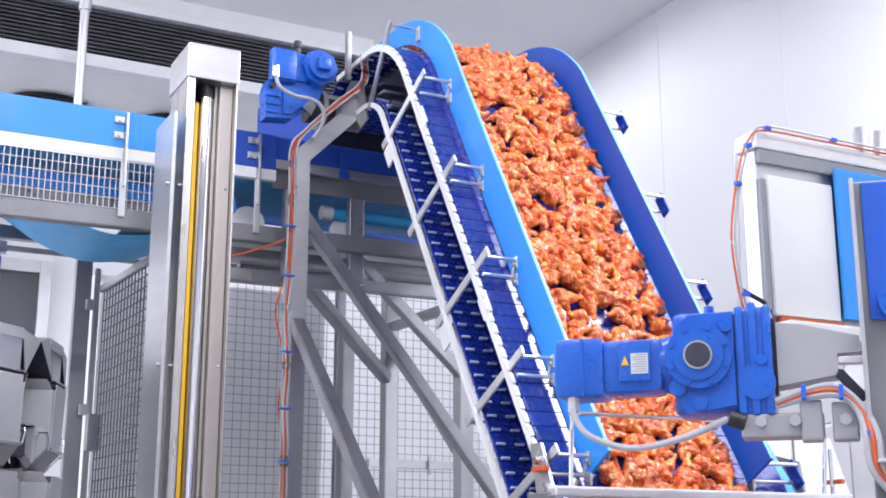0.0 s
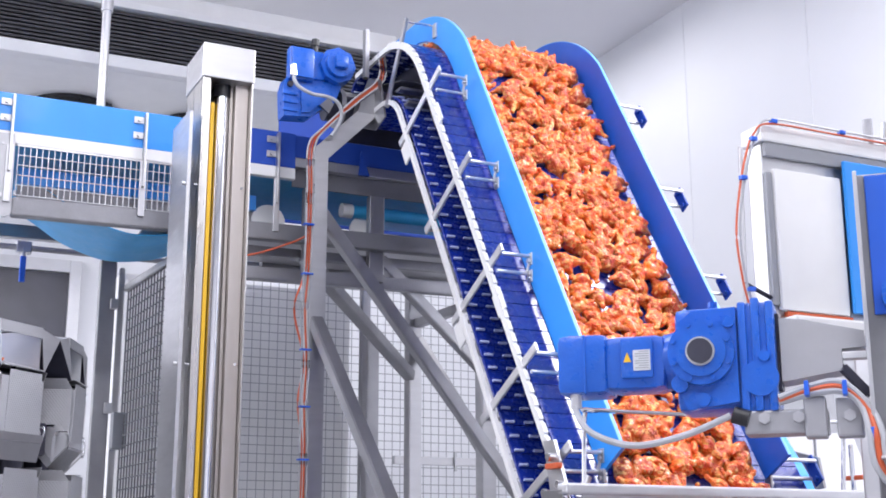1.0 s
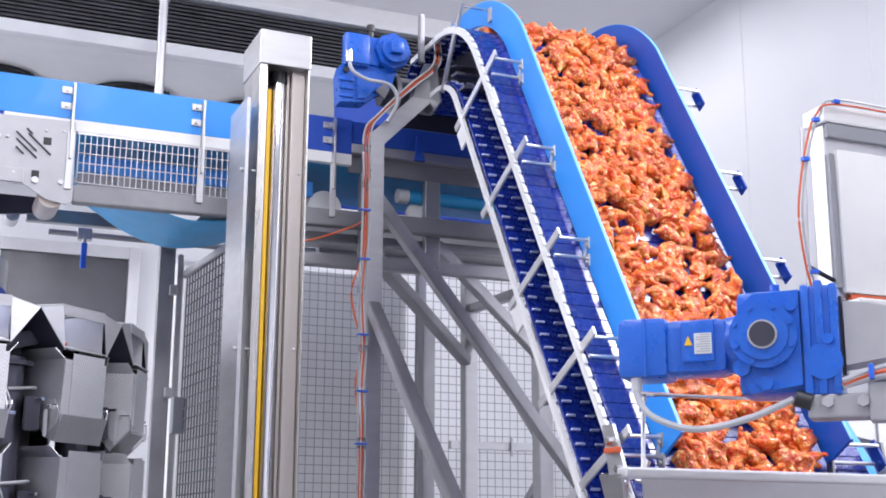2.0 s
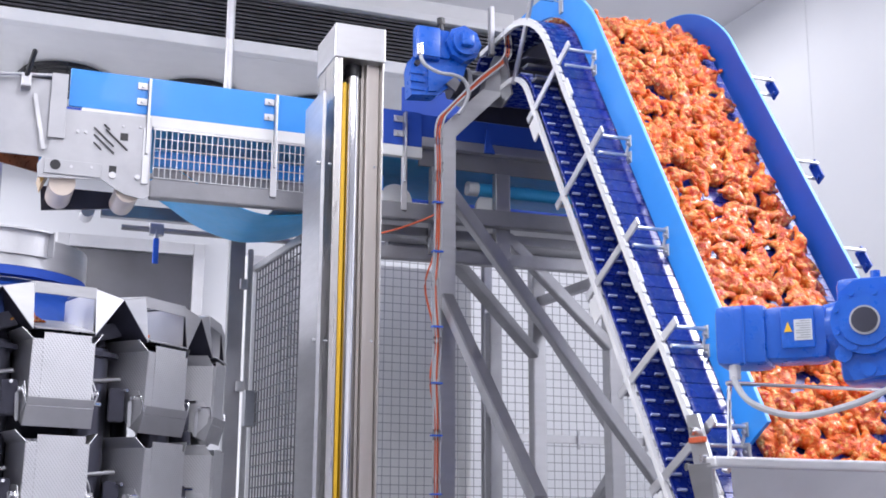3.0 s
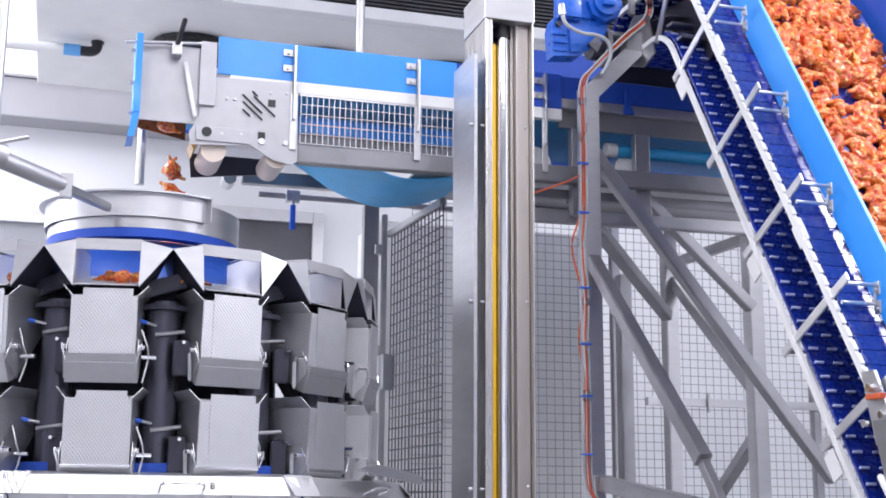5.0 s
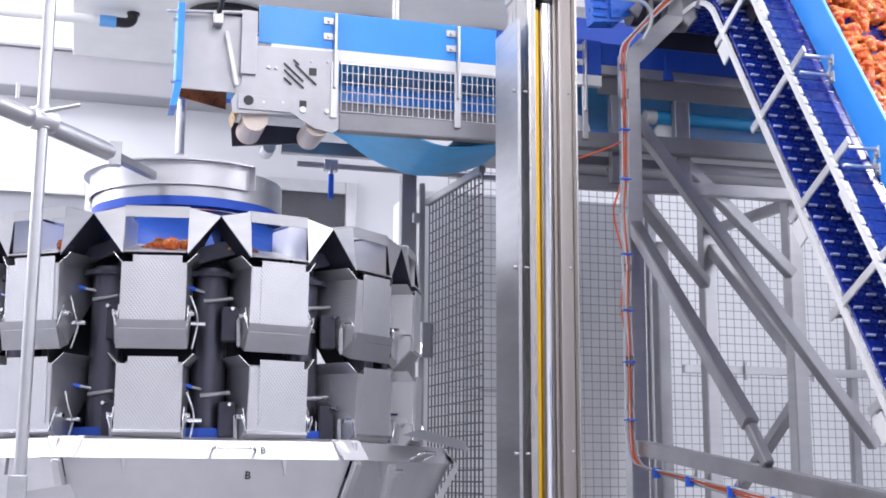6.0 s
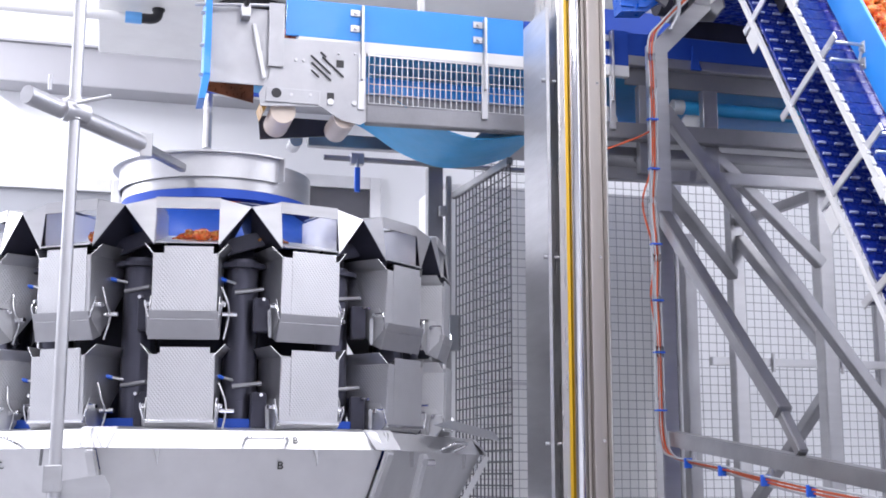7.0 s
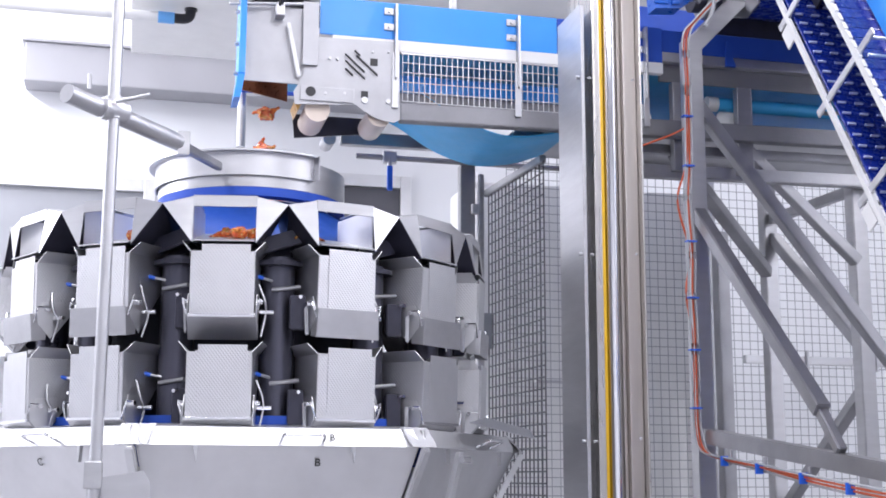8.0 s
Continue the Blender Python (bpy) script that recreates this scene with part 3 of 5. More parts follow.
def foreground_motor():
    """Local: output shaft at the origin facing -x, motor along +y."""
    place = pose(1.571, 1.376, 1.838, 0, 0, 46)
    g = thing("gear_motor", "bright blue painted gear motor on a steel bracket", "motor", m=place)
    part("gearbox", box((0.01, -0.085, -0.115), (0.15, 0.055, 0.095), 0.016), MOTOR, g, smooth=True)
    part("gear_face", prism([(-0.07, -0.10), (0.03, -0.115), (0.055, -0.06), (0.05, 0.06), (0.02, 0.085), (-0.07, 0.09)], -0.004, 0.02), MOTOR, g)
    cv = part("gear_cover", box((0.004, -0.142, -0.122), (0.14, -0.08, 0.1), 0.012), MOTOR, g, smooth=True)
    for y, up in ((-0.136, 0.1), (-0.108, 0.108), (-0.082, 0.1)):
        part("cooling_rib", box((-0.004, y - 0.008, -0.12), (0.146, y + 0.009, up), 0.006), MOTOR, cv, smooth=True)
    part("cover_boss", rod((-0.012, -0.122, -0.012), (0.01, -0.122, -0.012), 0.011, 16), MOTOR, cv, smooth=True)
    part("cover_boss", rod((-0.006, -0.112, -0.055), (0.01, -0.112, -0.055), 0.036, 28), MOTOR, cv, smooth=True)
    part("flange", rod((-0.022, 0, 0), (0.01, 0, 0), 0.066, 40), MOTOR, g, smooth=True)
    part("flange_ring", rod((-0.027, 0, 0), (-0.018, 0, 0), 0.05, 36), MOTOR, g, smooth=True)
    part("shaft_lip", rod((-0.033, 0, 0), (-0.02, 0, 0), 0.029, 28), STEEL_SATIN, g, smooth=True)
    part("output_shaft", rod((-0.036, 0, 0), (0, 0, 0), 0.025, 28), DARK_TUBE, g, "dull grey steel hollow shaft", True)
    for k in range(8):
        a = math.tau * (k + 0.5) / 8
        y, z = 0.058 * math.cos(a), 0.058 * math.sin(a)
        part("bolt", rod((-0.028, y, z), (-0.018, y, z), 0.005, 6), MOTOR, g)
    part("lug", rod((-0.014, 0.045, -0.062), (0.03, 0.045, -0.062), 0.017, 20), MOTOR, g, smooth=True)
    part("lug", rod((-0.014, 0.0, -0.095), (0.03, 0.0, -0.095), 0.014, 20), MOTOR, g, smooth=True)
    part("lug", rod((-0.014, -0.055, 0.06), (0.03, -0.055, 0.06), 0.013, 20), MOTOR, g, smooth=True)
    part("neck", rod((0.065, 0.03, -0.005), (0.065, 0.085, -0.005), 0.068, 36, 0.056), MOTOR, g, smooth=True)
    part("motor_body", box((0.005, 0.075, -0.066), (0.125, 0.205, 0.046), 0.02), MOTOR, g, smooth=True)
    tb = part("terminal_box", box((-0.008, 0.098, -0.045), (0.008, 0.165, 0.04), 0.006), MOTOR, g, smooth=True)
    part("end_cap", box((-0.002, 0.195, -0.072), (0.132, 0.30, 0.052), 0.016), MOTOR, g, smooth=True)
    part("cap_seam", box((-0.006, 0.238, -0.072), (0.0, 0.243, 0.05), 0.002), MOTOR, g)
    part("rating_plate", box((-0.0105, 0.103, -0.030), (-0.0085, 0.138, 0.012)), LABEL, tb, "silver rating plate")
    n = bmesh.new()
    for i in range(8):
        box((-0.0112, 0.106, 0.008 - i * 0.0048), (-0.0106, 0.106 + (0.028 if i % 3 else 0.02), 0.0095 - i * 0.0048), bm=n)
    part("plate_print", n, GREY, tb)
    part("warning_sign", prism([(0.142, -0.012), (0.158, -0.012), (0.150, 0.008)], -0.0105, -0.0085), YELLOW, tb, "yellow warning triangle")
    part("cable_gland", rod((0.02, 0.265, -0.10), (0.02, 0.265, -0.07), 0.012, 12), STEEL_SATIN, g)
    part("eye_bolt", rod((0.05, -0.02, 0.09), (0.05, -0.02, 0.112), 0.01, 10), MOTOR, g)
    b = thing("motor_bracket", "grey bolted steel bracket holding the blue gear motor", "bracket", m=place)
    part("arm", prism([(-0.152, 0.066), (-0.20, 0.06), (-0.312, 0.032), (-0.312, 0.0), (-0.268, -0.002), (-0.268, -0.044), (-0.152, -0.062)], 0.02, 0.11), STEEL_PLATE, b)
    # dark sheet drawn where the flange gap is shaded
    part("arm_gasket", box((0.03, -0.151, -0.08), (0.105, -0.1435, 0.078), 0.002), MECH, b, "dark sheet for the shaded flange gap beside the gear cover")
    part("arm_tie", box((0.02, -0.316, -0.022), (0.05, -0.269, -0.008), 0.002), STEEL_BEAD, b)
    part("guard_panel", box((-0.018, -0.60, 0.055), (-0.0105, -0.335, 0.335), 0.003), BLUE_MID, b, "deep blue plastic guard panel")
    part("lower_arm", box((0.005, -0.235, -0.165), (0.09, -0.075, -0.118), 0.005), STEEL_PLATE, b)
    part("yoke", box((-0.005, -0.232, -0.175), (0.05, -0.19, -0.095), 0.005), STEEL_PLATE, b)
    part("yoke", box((-0.005, -0.30, -0.175), (0.05, -0.25, -0.10), 0.005), STEEL_PLATE, b)
    for y in (-0.18, -0.115, -0.275):
        part("bolt", rod((-0.012, y, -0.135), (0.01, y, -0.135), 0.012, 6), STEEL_SATIN, b)
    part("plug", rod((0.0, -0.055, -0.125), (0.0, -0.085, -0.135), 0.017, 14), BLACK, b, smooth=True)
    part("strut", bar((0.03, -0.265, -0.035), (0.03, -0.315, -0.095), 0.02, 0.02), MECH, b)
    part("mount_plate", box((-0.01, -0.60, -1.838), (0.002, -0.318, 0.34), 0.004), STEEL_DULL, b, "dark steel mounting plate")
    part("mount_edge", box((-0.04, -0.322, -0.2), (-0.0105, -0.314, 0.34), 0.002), STEEL_SATIN, b)
    part("shelf", box((-0.08, -0.6, -0.225), (0.06, -0.325, -0.218), 0.002), STEEL_SATIN, b)
    part("blue_hub", rod((-0.05, -0.40, 0.09), (0.0, -0.40, 0.09), 0.05, 24), MOTOR, b, smooth=True)
    h = thing("motor_cable", "grey armoured motor cable hanging in a curve", "cable", m=place)
    part("sheath", hose([(0.02, 0.265, -0.075), (0.01, 0.262, -0.11), (-0.01, 0.225, -0.155), (-0.02, 0.14, -0.182), (-0.02, 0.04, -0.165), (-0.005, -0.05, -0.128)], 0.0068, 8, 10), CABLE, h, smooth=True)
    k = thing("control_cable", "grey and orange cables looping off the motor bracket", "cable", m=place)
    for i, mt in enumerate((CABLE, ORANGE, CABLE)):
        o = 0.011 * i
        part("wire", hose([(0.0 - o * 0.3, -0.145, -0.105 + o * 0.4), (-0.01, -0.205, -0.092 + o * 0.7), (-0.02, -0.262, -0.09 + o * 0.8), (-0.025, -0.296 - o * 0.6, -0.118), (-0.045, -0.308 - o, -0.17), (-0.05, -0.315 - o, -0.235), (-0.05, -0.36 - o, -0.30)], 0.0065, 8, 8), mt, k, smooth=True)
    for y, z in ((-0.2, -0.088), (-0.27, -0.09), (-0.315, -0.18)):
        part("clip", box((-0.05, y - 0.004, z - 0.01), (-0.012, y + 0.005, z + 0.018), 0.002), CLIP, k)


def head_motor():
    """The drive of the conveyor head: terminal box, round motor and sloping gearbox."""
    g = thing("gear_motor", "blue painted gear motor driving the conveyor head", "motor")
    part("terminal_box", box((1.525, 3.945, 3.335), (1.632, 4.0, 3.478), 0.012), MOTOR, g, smooth=True)
    part("box_lid", box((1.532, 3.935, 3.343), (1.625, 3.945, 3.47), 0.004), MOTOR, g, smooth=True)
    part("motor_body", rod((1.73, 3.93, 3.418), (1.73, 4.16, 3.418), 0.078, 8), MOTOR, g, smooth=True)
    part("end_plate", rod((1.73, 3.905, 3.418), (1.73, 3.931, 3.418), 0.058, 24), MOTOR, g, smooth=True)
    part("end_boss", box((1.702, 3.88, 3.392), (1.758, 3.91, 3.446), 0.01), MOTOR, g, smooth=True)
    part("motor_link", box((1.62, 3.955, 3.35), (1.68, 4.1, 3.475), 0.012), MOTOR, g, smooth=True)
    part("gearbox", prism([(1.508, 3.30), (1.52, 3.345), (1.60, 3.36), (1.76, 3.345), (1.735, 3.27), (1.68, 3.235), (1.625, 3.19), (1.515, 3.18)], 3.97, 4.05, "y"), MOTOR, g)
    for z in (3.20, 3.235, 3.27):
        part("gear_rib", box((1.505, 3.962, z), (1.57, 3.972, z + 0.014), 0.003), MOTOR, g)
    part("gear_cover", prism([(1.585, 3.20), (1.58, 3.32), (1.66, 3.32), (1.665, 3.25), (1.62, 3.205)], 3.958, 3.97, "y"), MOTOR, g)
    part("gear_bolt", rod((1.535, 3.955, 3.315), (1.535, 3.97, 3.315), 0.012, 12), MECH, g)
    part("output_neck", rod((1.74, 4.12, 3.30), (1.90, 4.12, 3.30), 0.06, 24), MECH, g, smooth=True)
    part("output_flange", rod((1.79, 4.12, 3.30), (1.81, 4.12, 3.30), 0.085, 28), STEEL_DARK, g, smooth=True)
    part("torque_arm", prism([(1.66, 3.24), (1.70, 3.21), (1.72, 3.25), (1.70, 3.28)], 3.95, 3.965, "y"), STEEL_DULL, g)
    part("breather", rod((1.645, 3.98, 3.465), (1.645, 3.98, 3.505), 0.012, 10), BLACK, g)
    part("breather_cap", rod((1.645, 3.98, 3.505), (1.645, 3.98, 3.533), 0.017, 10), BLACK, g)


def drive_motors():
    foreground_motor()
    head_motor()


# ---- level conveyor ----
def level_conveyor():
    c = thing("level_conveyor", "level steel conveyor with light blue side boards and a wire guard", "conveyor")
    Y, YB = 4.25, 5.0
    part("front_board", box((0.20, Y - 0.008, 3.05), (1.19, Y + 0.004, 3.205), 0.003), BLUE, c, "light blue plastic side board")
    # same board further on; deeper blue paints the shadow of the head and motor
    part("front_board", box((1.193, Y - 0.008, 3.05), (1.66, Y + 0.004, 3.205), 0.003), BLUE_DEEP, c, "blue plastic side board darkened for the conveyor head's shadow")
    part("infeed_board", box((1.664, Y + 0.01, 3.105), (2.95, Y + 0.022, 3.205), 0.003), BLUE_DEEP, c, "side board carried on, shadow put into its deep blue")
    part("board_rib", prism([(1.95, 3.06), (2.0, 3.06), (1.96, 3.17)], Y - 0.01, Y + 0.008, "y"), BLUE_DEEP, c)
    part("inner_pan", box((0.56, 4.42, 2.80), (1.54, 4.43, 2.888)), STEEL_DULL, c)
    part("inner_belt", box((0.56, 4.40, 2.89), (1.54, 4.41, 2.955)), BLUE, c, "blue return belt behind the guard")
    part("drop_tube", rod((-0.03, 5.1, 2.79), (-0.03, 5.1, 3.15), 0.02, 20), STEEL_SATIN, c, smooth=True)
    # back board's shadow is put into its deeper blue
    part("back_board", box((-0.05, YB, 3.02), (3.05, YB + 0.012, 3.30), 0.003), BLUE_DEEP, c, "blue plastic back board in a shadow-darkened blue")
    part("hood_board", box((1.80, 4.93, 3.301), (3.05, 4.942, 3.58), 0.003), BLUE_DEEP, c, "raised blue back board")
    # added dark sheet: paints the shaded gap between the boards
    part("drop_shield", box((1.87, 4.262, 3.207), (2.95, 4.268, 3.345), 0.002), MECH, c, "dark sheet added for the shaded gap above the board")
    part("shield_bar", box((1.87, 4.255, 3.346), (2.95, 4.275, 3.376), 0.003), STEEL_DARK, c)
    part("end_board", box((3.05, Y, 2.98), (3.062, YB, 3.3), 0.003), BLUE_DEEP, c)
    part("white_rail", box((0.25, Y - 0.012, 3.0), (1.66, Y + 0.02, 3.049), 0.004), WHITE, c)
    part("lower_beam", bar((0.526, Y + 0.005, 2.748), (3.05, Y + 0.005, 2.780), 0.05, 0.072), STEEL_DULL, c)
    part("upper_beam", box((1.62, Y + 0.0, 3.060), (3.05, Y + 0.04, 3.103), 0.004), STEEL_SATIN, c)
    part("side_rail", box((1.664, Y + 0.043, 2.985), (3.05, Y + 0.055, 3.068), 0.003), STEEL_DULL, c)
    part("return_roller", rod((1.98, 4.40, 2.937), (2.9, 4.40, 2.937), 0.03, 20), TEAL, c, "teal-covered return roller", True)
    part("roller_end", rod((1.93, 4.40, 2.937), (1.979, 4.40, 2.937), 0.032, 20), WHITE, c)
    part("back_beam", box((1.75, YB - 0.03, 2.755), (3.05, YB + 0.02, 2.815), 0.004), STEEL_DARK, c)
    part("belt_top", box((0.12, Y + 0.06, 3.025), (3.0, YB - 0.04, 3.035)), TEAL, c, "teal conveyor belt")
    part("belt_return", box((1.7, Y + 0.30, 2.86), (3.0, YB - 0.04, 2.868)), TEAL, c)
    part("under_sheet", box((1.1, Y + 0.06, 2.80), (3.0, YB - 0.04, 2.806)), STEEL_SATIN, c)
    mesh_panel("wire_guard", (0.535, Y - 0.012, 2.795), (0.66, 0, 0), (0, 0, 0.2), 29, 5, 0.0022, STEEL_SATIN, c, "welded wire guard")
    part("guard_frame", box((0.53, Y - 0.016, 2.99), (1.2, Y - 0.008, 2.998)), STEEL, c)
    for x in (0.69, 0.74, 0.77, 1.30, 1.34):
        part("guard_post", rod((x, Y + 0.25, 2.80), (x, Y + 0.25, 2.93), 0.012, 12), STEEL_SATIN, c)
    part("inner_shaft", rod((0.55, Y + 0.2, 2.86), (1.55, Y + 0.2, 2.86), 0.012, 12), STEEL_SATIN, c)
    for x in (0.503, 1.015, 1.575):
        k = part("board_bracket", box((x - 0.005, Y - 0.045, 2.88), (x + 0.005, Y - 0.012, 3.19), 0.002), STEEL, c, "flat steel bracket")
        part("bracket_foot", box((x - 0.014, Y - 0.03, 2.76), (x + 0.012, Y - 0.021, 2.99), 0.002), STEEL_SATIN, k)
        for z in (3.165, 3.10):
            t = box((x - 0.045, Y - 0.014, z - 0.014), (x - 0.005, Y - 0.008, z + 0.014), 0.002)
            rod((x - 0.025, Y - 0.022, z), (x - 0.025, Y - 0.012, z), 0.007, 6, bm=t)
            part("bolt_tab", t, STEEL_SATIN, k)
    # side plate at the discharge end
    sp = part("side_plate", prism([(0.10, 2.80), (0.135, 2.862), (0.15, 3.03), (0.515, 3.035), (0.52, 3.0), (0.524, 2.715), (0.5, 2.70), (0.43, 2.712), (0.40, 2.728), (0.345, 2.762), (0.105, 2.748)], Y - 0.022, Y - 0.016, "y"), STEEL_PLATE, c, "matt steel side plate with slots")
    for i, (u, v, n) in enumerate(((0.30, 2.968, 0.105), (0.302, 2.94, 0.105), (0.302, 2.908, 0.04), (0.345, 2.965, 0.115), (0.338, 2.985, 0.03))):
        a = Vector((u, Y - 0.0235, v))
        part("slot", bar(a, a + Vector((n * 0.75, 0, -n * 0.66)), 0.014, 0.004, 0), BLACK, sp)
    for u, v, s in ((0.416, 2.943, 0.03), (0.38, 2.807, 0.028)):
        part("square_hole", box((u - s / 2, Y - 0.0245, v - s / 2), (u + s / 2, Y - 0.0225, v + s / 2)), BLACK, sp)
    for u, v, r in ((0.166, 2.802, 0.02), (0.38, 2.783, 0.013), (0.475, 2.785, 0.01), (0.225, 2.80, 0.006), (0.30, 2.805, 0.006), (0.24, 2.945, 0.006), (0.27, 2.945, 0.006), (0.475, 2.99, 0.004), (0.41, 2.985, 0.004)):
        part("bolt_head", rod((u, Y - 0.03, v), (u, Y - 0.018, v), r, 14), BLACK if r > 0.015 else STEEL_SATIN, sp)
    part("lower_slide", box((0.125, Y - 0.028, 2.766), (0.338, Y - 0.0235, 2.824), 0.002), STEEL_PLATE, sp)
    for x, z, r in ((0.198, 2.74, 0.05), (0.445, 2.735, 0.048)):
        part("roller", hose([(x, Y, z), (x, Y + 0.10, z), (x, Y + 0.22, z)], r, 24, 2), CREAM, c, "cream plastic roller", True)
        part("roller_cap", rod((x, Y + 0.22, z), (x, Y + 0.25, z), r, 24, r * 0.6), CREAM, c, smooth=True)
    part("roller_plate", prism([(0.13, 2.79), (0.42, 2.79), (0.44, 2.725), (0.14, 2.69)], Y + 0.26, Y + 0.27, "y"), MECH, c)
    # chute box
    ch = part("chute_side", box((-0.095, Y - 0.012, 2.832), (0.15, Y - 0.006, 3.145), 0.002), STEEL_PLATE, c, "satin steel chute side")
    part("chute_cheek", box((0.13, Y - 0.034, 2.907), (0.192, Y - 0.028, 3.168), 0.002), STEEL_PLATE, ch)
    part("chute_handle", bar((0.072, Y - 0.03, 3.075), (0.118, Y - 0.03, 2.855), 0.012, 0.016, 0.003), STEEL_SATIN, ch)
    part("chute_front", box((-0.118, 4.19, 2.845), (-0.092, 4.34, 3.165), 0.004), BLUE, c, "light blue plastic end board")
    lip = prism([(-0.118, 2.844), (-0.092, 2.844), (-0.108, 2.75), (-0.134, 2.747)], 4.19, 4.34, "y")
    part("chute_lip", lip, BLUE, c, "bent lower edge of the blue board")
    part("chute_lining", box((-0.092, Y + 0.0, 2.87), (-0.084, 4.62, 3.15)), STEEL_PLATE, c)
    part("chute_back", plate([(-0.09, 4.62, 2.915), (0.12, 4.62, 2.873), (0.12, 4.62, 3.14), (-0.09, 4.62, 3.14)], 0.006), STAIN, c, "orange-stained chute back")
    part("scraper", prism([(0.12, 2.73), (0.165, 2.82), (0.18, 2.865), (0.145, 2.865), (0.108, 2.77)], Y + 0.0, 4.40, "y"), AMBER, c, "amber plastic scraper")
    part("top_rod", rod((-0.16, Y - 0.05, 3.125), (0.19, Y - 0.02, 3.165), 0.007, 12), STEEL_SATIN, c)
    part("lever_clamp", box((0.018, Y - 0.062, 3.09), (0.055, Y - 0.013, 3.145), 0.006), STEEL_SATIN, c)
    part("lever", bar((0.035, Y - 0.06, 3.13), (0.06, Y - 0.08, 3.235), 0.02, 0.016, 0.004), BLACK, c, "black clamp lever")
    for z in (3.10, 2.97, 2.85):
        part("end_bolt", rod((-0.134, 4.22, z), (-0.117, 4.22, z), 0.008, 8), STEEL_SATIN, c)
    # slack belt under the frame
    pts = smooth_path([(0.57, 0, 2.93), (0.68, 0, 2.875), (0.80, 0, 2.80), (0.92, 0, 2.752), (1.04, 0, 2.73), (1.20, 0, 2.75), (1.32, 0, 2.79), (1.5, 0, 2.86)], 6)
    bm = bmesh.new()
    rings = [[bm.verts.new((p.x, y, p.z + dz)) for y, dz in ((4.42, 0), (4.94, 0), (4.94, 0.006), (4.42, 0.006))] for p in pts]
    for a, b in zip(rings, rings[1:]):
        for i in range(4):
            bm.faces.new((a[i], a[(i + 1) % 4], b[(i + 1) % 4], b[i]))
    bmesh.ops.recalc_face_normals(bm, faces=bm.faces)
    part("slack_belt", bm, TEAL, c, "slack teal belt hanging in a sag", True)
    for y in (4.42, 4.94):
        part("belt_sprocket", rod((1.6, y - 0.01, 2.85), (1.6, y + 0.01, 2.85), 0.075, 28), WHITE, c)
        part("belt_sprocket", rod((2.05, y - 0.01, 2.86), (2.05, y + 0.01, 2.86), 0.07, 28), WHITE, c)
    for x in (1.72, 2.02):
        part("hanger", box((x, Y + 0.034, 2.60), (x + 0.07, Y + 0.075, 2.985), 0.004), STEEL_DARK, c)
    # platform beams and legs
    for y in (4.35, 5.27):
        part("stand_beam", bar((1.45 if y < 5 else 1.7, y, 2.60 if y < 5 else 2.84), (3.0, y, 2.62 if y < 5 else 2.85), 0.05, 0.055), STEEL_DARK, c)
    part("stand_beam", bar((0.42, 5.06, 2.85), (3.0, 5.06, 2.87), 0.05, 0.06), STEEL_DARK, c)
    part("stand_beam", bar((1.30, 4.36, 2.70), (3.0, 4.36, 2.715), 0.04, 0.04), STEEL_DARK, c)
    part("stand_end", rod((0.36, 5.0, 2.83), (0.36, 5.12, 2.83), 0.03, 16), STEEL_SATIN, c)
    for x, y in ((2.655, 4.43), (2.66, 5.25)):
        part("leg", bar((x, y, 0), (x, y, 2.62 if y < 5 else 2.82), 0.07, 0.07), STEEL, c)
    part("leg_brace", bar((2.10, 4.36, 2.72), (2.63, 4.40, 2.265), 0.05, 0.05), STEEL_DARK, c)
    part("leg_brace", bar((1.757, 4.37, 2.70), (2.63, 5.22, 2.345), 0.055, 0.055), STEEL_DARK, c)
    part("leg_tie", bar((2.67, 5.25, 2.62), (2.66, 4.43, 2.60), 0.045, 0.045), STEEL_DARK, c)
    part("leg_tie", bar((2.68, 5.23, 2.53), (2.67, 4.46, 1.90), 0.055, 0.055), STEEL_DARK, c)
    part("leg_tie", bar((2.66, 4.46, 1.70), (2.67, 5.2, 1.18), 0.05, 0.05), STEEL_DARK, c)
    part("far_leg", bar((2.575, 5.62, 0), (2.575, 5.62, 2.62), 0.07, 0.07), STEEL_DARK, c)
    v = thing("ball_valve", "steel pipe with a blue-handled ball valve under the conveyor", "valve")
    part("pipe", rod((0.55, 5.39, 2.86), (1.6, 5.39, 2.86), 0.014, 12), STEEL_DARK, v)
    part("body", box((0.68, 5.37, 2.83), (0.75, 5.41, 2.89), 0.008), STEEL_SATIN, v)
    part("handle", box((0.70, 5.36, 2.69), (0.728, 5.375, 2.815), 0.006), CLIP, v, "blue plastic handle")
    part("stem", rod((0.714, 5.38, 2.80), (0.714, 5.38, 2.86), 0.012, 10), STEEL_SATIN, v)


